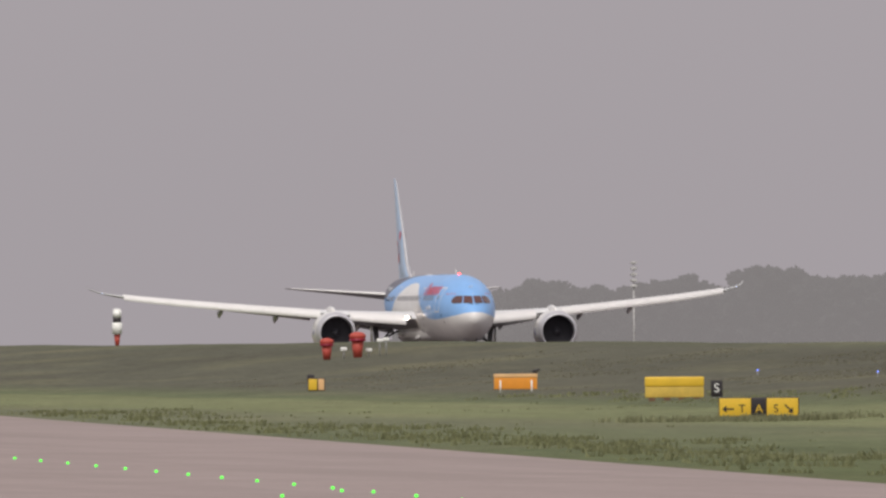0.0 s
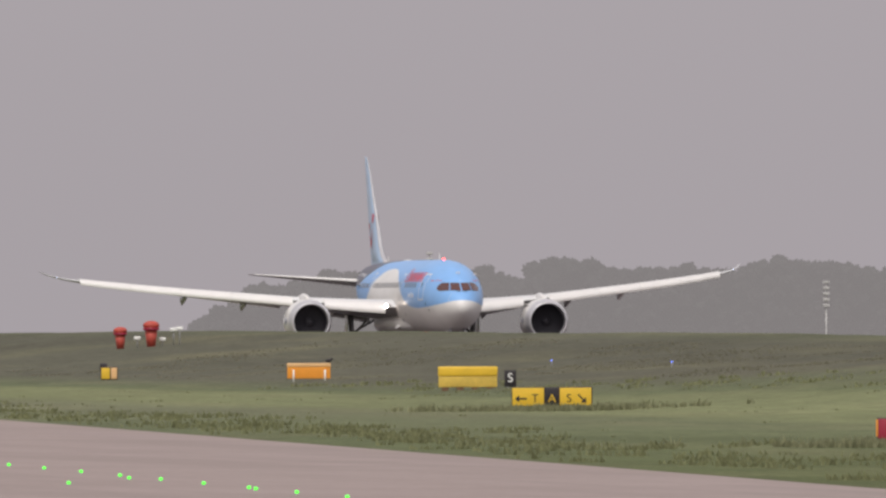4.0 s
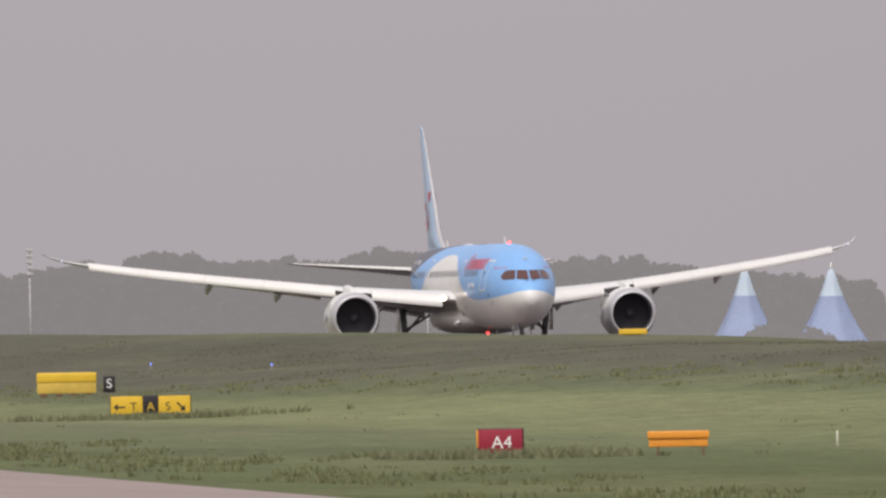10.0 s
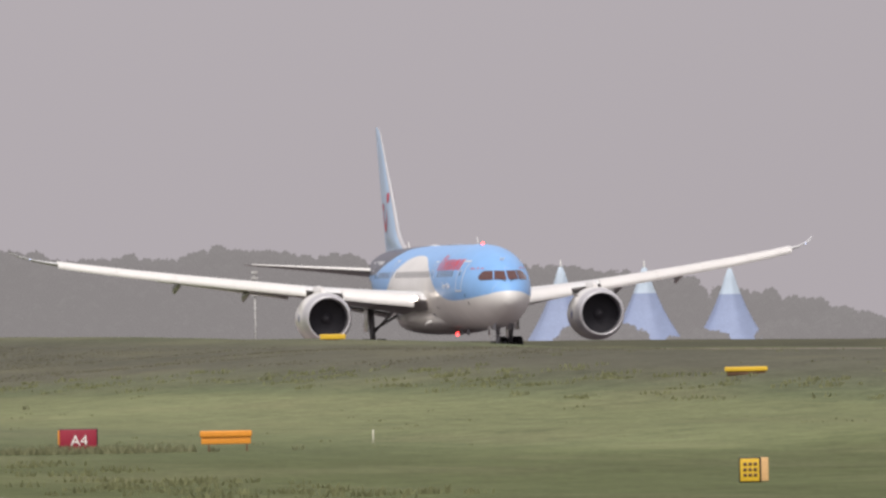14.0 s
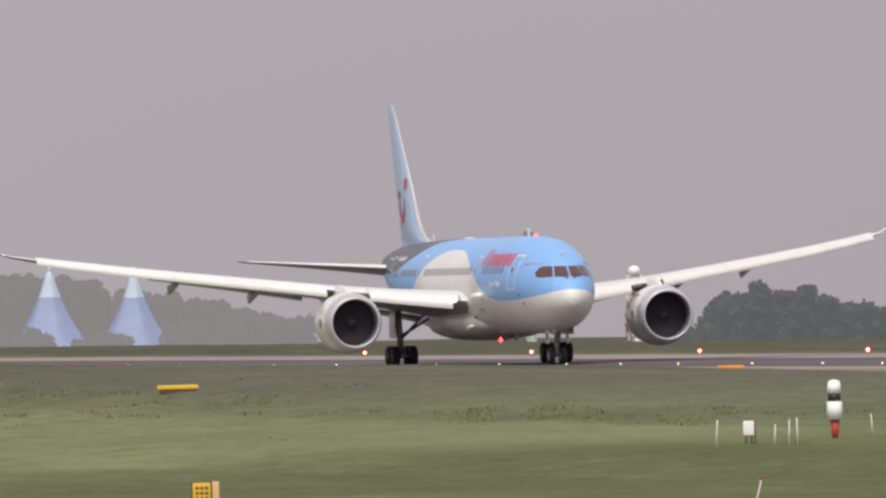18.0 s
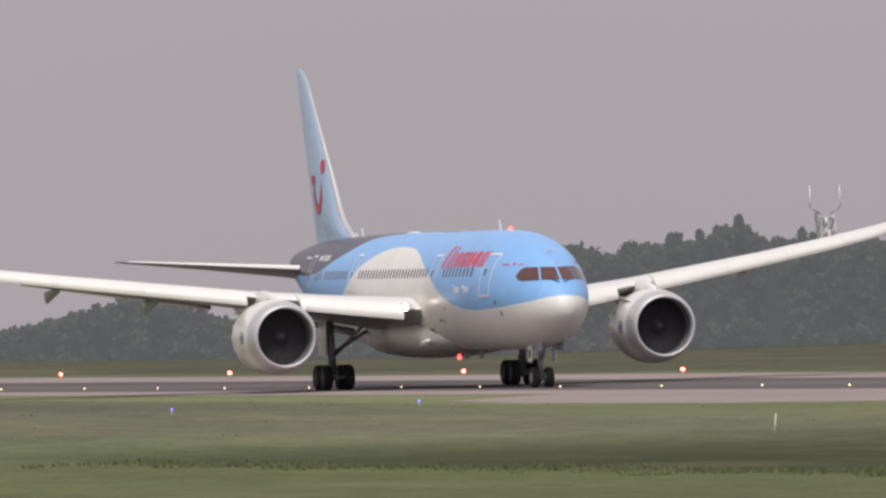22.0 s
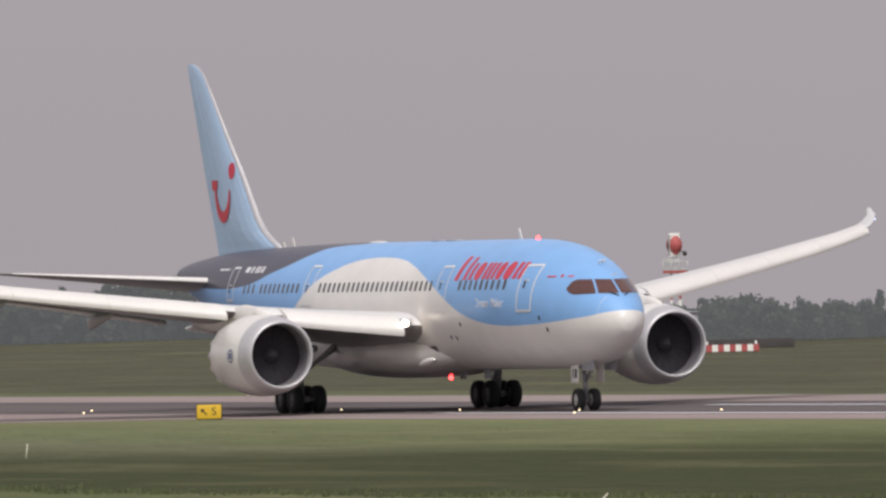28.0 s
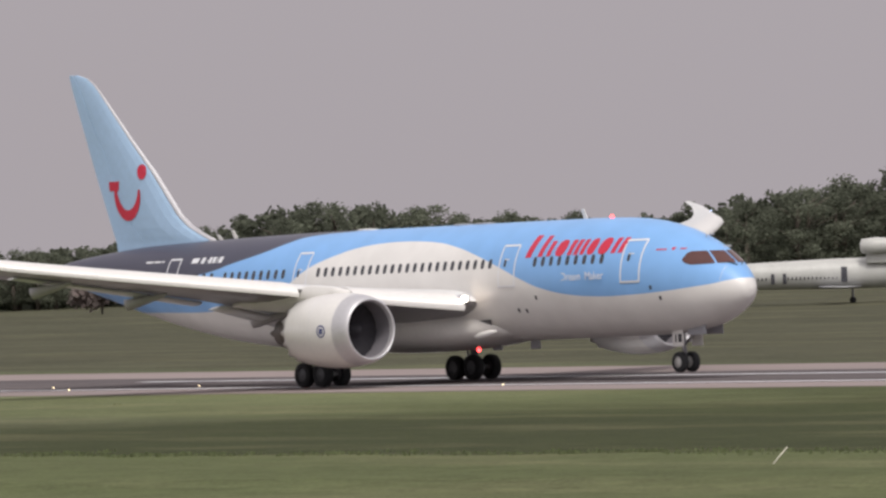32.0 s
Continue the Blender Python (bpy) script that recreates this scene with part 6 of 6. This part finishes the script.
for (x0, y0, h0), (x1, y1, h1) in zip(TREELINE, TREELINE[1:]):
    ln = math.hypot(x1 - x0, y1 - y0)
    along = 0.0
    while along < ln:
        u = along / ln
        off = rng.normal() * 3
        x, y = x0 + (x1 - x0) * u + off, y0 + (y1 - y0) * u + off * 0.3
        g = ground_z(x, y)
        h = (h0 + (h1 - h0) * u - g) * (0.86 + 0.16 * rng.random())
        pick = int(rng.choice(5, p=(0.34, 0.14, 0.34, 0.06, 0.12)))
        kind, seed = kinds[pick]
        fat = 1.15 + 0.35 * rng.random()
        m = Matrix.Translation((x, y, g)) @ Matrix.Rotation(rng.random() * 6.28, 4, "Z") @ Matrix.Diagonal((h / 10 * fat, h / 10 * fat, h / 10, 1))
        if pick not in stock:
            stock[pick] = tagged(tree(kind, seed, M_LEAF), TREE_LABELS[kind], "tree", "trees behind the airfield")
            stock[pick].matrix_world = m
        else:
            c = copy_thing(stock[pick], Matrix.Identity(4))
            c.matrix_world = m
        along += h * 0.30 + 0.5
    # the wood's depth behind the front trees, and its dark inside
    for k in range(int(ln / 3) + 1):
        u = min(1.0, 3 * k / ln)
        x, y = x0 + (x1 - x0) * u - 9, y0 + (y1 - y0) * u
        g = ground_z(x, y)
        inside.append((x, y, g - 1, g + (h0 + (h1 - h0) * u - g) * (0.78 + 0.08 * noise.noise((y * 0.5, 2.0, 1.0)))))
    step = 1.0
    for k in range(int(ln / step)):
        u = (k + rng.random()) / (ln / step)
        x, y = x0 + (x1 - x0) * u - 4 - rng.random() * 8, y0 + (y1 - y0) * u + rng.normal() * 1.5
        g = ground_z(x, y)
        h = (h0 + (h1 - h0) * u - g) * (0.90 + 0.10 * noise.noise((x * 0.06, y * 0.09, 1.0)) + 0.08 * rng.random())
        for f in (0.16, 0.42, 0.66, 0.86):
            wood.append(((x, y + rng.normal(), g + h * f), h * (0.2 if f < 0.8 else 0.14), 95))
tagged(new("wood", leaf_mesh("wood", wood, 0.28, rng, M_LEAF, inside)), "dense leafy wood behind the front trees", "woodland", kind="stuff")


# ---- the distance: far woods, two kilometres off, their haze put in as glow ----
def far_wood(name, label, profile, x, depth, material, quad, seed, step=1.5, spikes=0.0):
    """A bank of leafy clumps under an uneven line of tree tops (y, height)."""
    rng = np.random.default_rng(seed)
    clumps, core = [], []
    y = profile[0][0]
    while y < profile[-1][0]:
        top = lerp(profile, y)[0] + 1.2 * noise.noise((y * 0.35, seed, 0.5)) + 0.7 * noise.noise((y * 1.1, seed, 4.5))
        core.append((x - depth * 0.6 + rng.normal() * 0.6, y, ground_z(x - depth, y) - 1.0, top - 1.6 + 0.3 * rng.normal()))
        for k in range(2):
            xx = x - depth * rng.random()
            z = ground_z(xx, y) + 0.6
            r = 1.0 + 0.5 * rng.random()
            while z < top - r * 0.7:
                clumps.append(((xx + rng.normal(), y + rng.normal() * 0.5, z), r, 44))
                z += r * 0.9
            clumps.append(((xx, y, max(z - r, top - 0.9 - 0.4 * k)), 0.8, 30))
        if rng.random() < spikes:
            # a pointed conifer over the rest
            for k in range(5):
                clumps.append(((x - 1, y, top - 1.3 + 0.5 * k), 0.95 - 0.16 * k, 22))
        y += step * (0.6 + 0.8 * rng.random())
    return tagged(new(name, leaf_mesh(name, clumps, quad, rng, material, core)), label, "backdrop", kind="structure")


# the haze over these banks is painted as emission on dark leaves
M_FARLEAF = leaf_material("leaves_with_strong_haze_glow", (0.022, 0.024, 0.022), 0.1, (0.222, 0.205, 0.205))
M_MIDLEAF = leaf_material("leaves_with_weak_haze_glow", (0.06, 0.07, 0.055), 0.2, (0.088, 0.090, 0.095))
far_wood("backdrop_far_wood", "pale grey woods on the horizon with a painted haze glow", [(172, 0), (176, 3), (185, 8), (198, 10.4), (206, 9.4), (215, 9.8), (222, 11.0), (227, 9.4), (233, 12.2), (240, 11.6), (247, 10.4), (254, 11.4), (262, 10.8), (271, 12.2), (278, 11.6), (286, 11.2), (294, 9.6), (302, 10.2), (310, 10.4), (318, 8.6), (326, 8.0), (338, 7.2), (350, 5.0), (362, 3.0), (385, -1.0)], -2300, 14, M_FARLEAF, 0.55, 31, 1.3)
far_wood("backdrop_mid_wood", "grey-green woods beyond the runway with a faint painted haze glow", [(273, -3), (276, 0.5), (279, 2.8), (284, 3.3), (290, 2.6), (294, 0.6), (301, 0.6), (307, 1.5), (312, 1.2), (317, 3.5), (322, 4.6), (326, 2.6), (332, 0.6), (338, 0.2), (344, 3.0), (351, 6.0), (355, 7.5), (362, 10.0), (367, 8.0), (375, 7.6), (379, 9.6), (383, 8.0), (390, 9.0), (397, 10.6), (405, 8.8), (420, 8.2), (432, 6.8), (446, 8.6), (460, 7.4), (467, 6.4), (477, 9.2), (482, 10.6), (488, 8.4), (494, 8.2), (506, 6.6), (511, 2.0), (522, 1.0), (527, 1.5), (531, 1.2), (534.5, 3.0), (537.5, 2.3), (541.6, 4.0), (544.4, 1.8), (549.5, 2.6), (553.7, 1.7), (560, 0.6), (577, -1.2), (590, -1.4), (604, -2.6), (640, -3.2), (700, -5.0)], -1700, 12, M_MIDLEAF, 0.42, 33, 1.2, 0.10)
far_wood("backdrop_edge_wood", "grey-green wood with pointed tops and a faint painted haze glow", [(396, -3.4), (400, -1.2), (405, -1.0), (410, -1.5), (415, -1.0), (419, -0.3), (424, 0.7), (428, 0.7), (432, 0.3), (437, 0.0), (441, 0.4), (445, -0.8), (452, -1.5), (460, -1.8), (467, -1.5), (471, -1.0), (476, -2.1), (484, -1.9), (492, -2.2), (500, -2.6)], -1300, 8, M_MIDLEAF, 0.26, 37, 0.8, 0.10)
far_wood("backdrop_bush_bank", "grey bushes before the tents with a painted haze glow", [(245, -5), (248, -2.4), (251, 0.6), (253, 0.2), (255, -1.4), (258, 0.4), (260, -1.6), (262, -4), (266, -3.2), (269, -0.8), (271, -2.4), (273, -4.5), (277, -3.5), (279, -0.6), (282, 0.0), (284, -3.5), (287, -0.2), (290, 0.6), (293, -3)], -1983, 4, M_FARLEAF, 0.45, 35, 0.9)


# a bush in blossom at the wood's edge
def bush(x, y, h, w, material, label):
    t = empty("bush", Matrix.Translation((x, y, ground_z(x, y))), label, "bush")
    cl = [((w * (rng.random() - 0.5), w * 0.5 * (rng.random() - 0.5), h * (0.25 + 0.5 * rng.random())), h * 0.3, 60) for _ in range(16)]
    bm = bmesh.new()
    for k in range(5):
        add_tube(bm, (0, 0, -0.2), (w * 0.4 * (rng.random() - 0.5), 0.3 * (k - 2), h * 0.6), 0.08, 0.03, 6)
    part("stems", bm, M_BARK, t)
    ob = new("foliage", leaf_mesh("foliage", cl, 0.14 * h ** 0.5, rng, material))
    ob.parent = t


bush(-1150, 429.0, 4.6, 5.4, M_BLOSSOM, "bush in pale pink blossom at the wood's edge")


# ---- grass tufts over the near ground ----
def tufts(name, label, spots, height, blades, spread, material):
    rng = np.random.default_rng(5)
    verts, faces = [], []
    for x, y in spots:
        g = ground_z(x, y)
        hh = height * (0.5 + 0.9 * rng.random())
        for _ in range(blades):
            a, r = rng.random() * 6.28, spread * rng.random()
            bx, by = x + r * math.cos(a), y + r * math.sin(a)
            w = 0.03 + 0.05 * rng.random()
            lx, ly = rng.normal() * hh * 0.35, rng.normal() * hh * 0.35
            i = len(verts)
            verts += [(bx - w * math.sin(a), by + w, g - 0.04), (bx + w * math.sin(a), by - w, g - 0.04), (bx + lx, by + ly, g + hh * (0.6 + 0.5 * rng.random()))]
            faces.append((i, i + 1, i + 2))
    me = bpy.data.meshes.new(name)
    me.from_pydata(verts, [], faces)
    me.materials.append(material)
    return tagged(new(name, me), label, "grass", kind="stuff")


M_BLADE = leaf_material("grass_blades", (0.200, 0.207, 0.108), 0.2)
M_BLADEDRY = leaf_material("rough_grass_blades", (0.21, 0.20, 0.14), 0.2)
# fringe blades lightened in colour to offset their own shade
M_FRINGE = leaf_material("lightened_grass_blades", (0.27, 0.275, 0.16), 0.2)
grng = np.random.default_rng(21)


def scatter(n, x0, x1, y0, y1, clump=0.0):
    out = []
    while len(out) < n:
        x, y = x0 + (x1 - x0) * grng.random(), y0 + (y1 - y0) * grng.random()
        if on_taxiway(x, y) or noise.noise((x * 0.05, y * 0.12, 7.0)) < clump * (grng.random() - 0.2):
            continue
        out.append((x, y))
    return out


def row_of_clumps(n, x0, x1, line, spread, k):
    """Uneven clumps along a line where the mower does not reach."""
    out = []
    for _ in range(n):
        x = x0 + (x1 - x0) * grng.random()
        y = line(x) + grng.normal() * spread
        for _ in range(int(1 + grng.random() * k)):
            out.append((x + grng.normal() * 1.2, y + grng.normal() * 0.5))
    return [p for p in out if not on_taxiway(*p)]


tufts("rough_grass", "long rough grass on the slope", scatter(3000, -900, -600, -92, -66, 0.3), 0.055, 4, 0.5, M_BLADEDRY)
tufts("verge_grass", "lush grass tufts along the taxiway verge", row_of_clumps(260, -700, -320, lambda x: taxi_line(x) + 6, 2.5, 8), 0.16, 5, 0.5, M_BLADE)
tufts("border_tufts", "tall grass tufts where the mown strip ends", row_of_clumps(160, -760, -430, lambda x: -97.0, 2.4, 7), 0.15, 5, 0.5, M_BLADE)
tufts("field_tufts", "scattered grass tufts in the mown strips", scatter(380, -760, -430, -150, -30, 0.8), 0.06, 4, 0.4, M_BLADE)


# the uneven fringe where the tall grass meets the mown strip
M_EDGE = leaf_material("tall_green_grass", (0.14, 0.165, 0.08), 0.25)
tufts("edge_grass", "tall green grass along the edge of the mown strip", row_of_clumps(260, -400, -235, lambda x: -97.6, 1.3, 5), 0.13, 5, 0.5, M_EDGE)
# long grass stands before the lower half of two signs
fringe = []
for x, y, half, n in ((-439.1, -140.3, 4.0, 200), (-598.7, -117.4, 5.0, 260)):
    for _ in range(n):
        across, near = grng.normal() * half * 0.5, 0.4 + 4.0 * grng.random()
        fringe.append((x + 0.97 * near + 0.2 * across, y - 0.22 * near + 0.97 * across))
tufts("sign_grass", "long grass before the taxiway signs", fringe, 0.25, 6, 0.25, M_FRINGE)


# ---- what moves: seconds, place along the runway, pitch, heading ----
RUN = [
    (0, -1287.08, -0.02, -2.72),
    (0.5, -1277.81, 0.02, -2.70),
    (1, -1268.28, 0.00, -2.69),
    (1.5, -1258.00, -0.00, -2.65),
    (2, -1247.27, -0.00, -2.59),
    (2.5, -1237.00, 0.00, -2.53),
    (4.5, -1189.81, -0.03, -2.42),
    (5, -1176.81, -0.02, -2.55),
    (5.5, -1163.64, -0.02, -2.63),
    (6, -1150.23, 0.02, -2.69),
    (6.5, -1136.93, -0.03, -2.78),
    (7, -1122.61, 0.00, -2.95),
    (7.5, -1107.76, 0.02, -3.25),
    (8, -1092.77, -0.01, -3.65),
    (8.5, -1077.72, -0.02, -4.00),
    (9, -1062.57, 0.05, -4.31),
    (9.5, -1047.04, 0.02, -4.50),
    (10, -1031.47, 0.01, -4.55),
    (10.5, -1016.43, 0.03, -4.44),
    (11, -1004.26, -0.02, -4.23),
    (11.5, -1000.85, 0.02, -4.13),
    (12, -997.69, -0.00, -4.08),
    (12.5, -994.56, -0.06, -4.00),
    (13, -991.16, 0.09, -3.82),
    (13.5, -979.61, -0.04, -3.46),
    (14, -963.29, 0.00, -3.09),
    (14.5, -945.41, -0.01, -2.81),
    (16.5, -860.92, 0.05, -2.95),
    (17, -839.03, -0.00, -3.13),
    (17.5, -818.59, 0.04, -3.32),
    (18, -796.54, 0.06, -3.58),
    (18.5, -775.27, 0.04, -3.80),
    (19, -752.88, -0.02, -4.06),
    (19.5, -731.02, 0.07, -4.35),
    (20, -708.72, -0.00, -4.47),
    (20.5, -688.30, -0.01, -4.52),
    (21, -667.93, -0.08, -4.56),
    (21.5, -646.70, 0.08, -4.49),
    (22, -625.72, -0.04, -4.49),
    (22.5, -605.78, -0.07, -4.53),
    (23, -589.67, -0.17, -4.66),
    (23.5, -579.12, 0.00, -5.35),
    (24, -569.67, 0.05, -5.96),
    (24.5, -557.98, 0.13, -6.13),
    (25, -542.86, -0.04, -5.91),
    (25.5, -527.15, -0.07, -5.58),
    (27.5, -484.79, -0.00, -3.99),
    (28, -476.33, -0.00, -3.67),
    (28.5, -467.75, 0.02, -3.33),
    (29, -459.79, -0.05, -2.93),
    (29.5, -452.53, 0.01, -2.42),
    (30, -445.00, 0.01, -1.63),
    (30.5, -437.46, 0.02, -0.36),
    (31, -430.85, 0.26, 1.33),
    (31.5, -427.39, 0.57, 3.18),
    (32, -423.94, 0.80, 5.20),
]
# how far the wing tips bend up: seconds, starboard, port
FLEX = [(0, -1.50, -1.22), (4.5, -1.35, -0.80), (6, -1.15, -0.60), (9, -0.75, -0.40), (11, -0.60, -0.32), (14.5, -0.42, -0.30), (17, -0.32, -0.10), (20, -0.33, 0.08), (22, -0.38, 0.20), (25, -0.36, 0.38), (28, -0.30, 0.55), (30, -0.35, 0.56), (31, -0.25, 0.50), (32, 0.15, 0.38)]


def airliner_pose(s, pitch, yaw):
    pivot = Matrix.Translation((-28, 0, 0))
    return Matrix.Translation((s, 0.2, 0.035)) @ pivot @ Matrix.Rotation(radians(yaw), 4, "Z") @ Matrix.Rotation(radians(-pitch), 4, "Y") @ pivot.inverted()


def motions():
    walk(airliner, [(t, airliner_pose(s, p, w)) for t, s, p, w in RUN])
    # the wings bend up as they take the weight
    for ob, side in ((wing_starboard, -1), (wing_port, 1)):
        root = Matrix.Translation((WING_ROOT[0], side * WING_ROOT[1], WING_ROOT[2]))
        walk(ob, [(row[0], root @ Matrix.Rotation(side * lerp(FLEX, row[0])[0 if side < 0 else 1] / 27, 4, "X")) for row in RUN])
    # the wheels roll along the runway
    turns = [i * 0.025 for i in range(1281)]
    way = [lerp([(row[0], row[1]) for row in RUN], t)[0] for t in turns]
    for ob, r in wheels:
        place = Matrix.Translation(ob.location)
        walk(ob, [(t, place @ Matrix.Rotation((s - way[0]) / r, 4, "Y")) for t, s in zip(turns, way)])
    # the radar head goes round
    walk(radar_head, [(t, Matrix.Translation((0.0, 0, 11.5)) @ Matrix.Rotation(radians(30 * (t - 29) - 20), 4, "Z")) for t in range(33)])


motions()
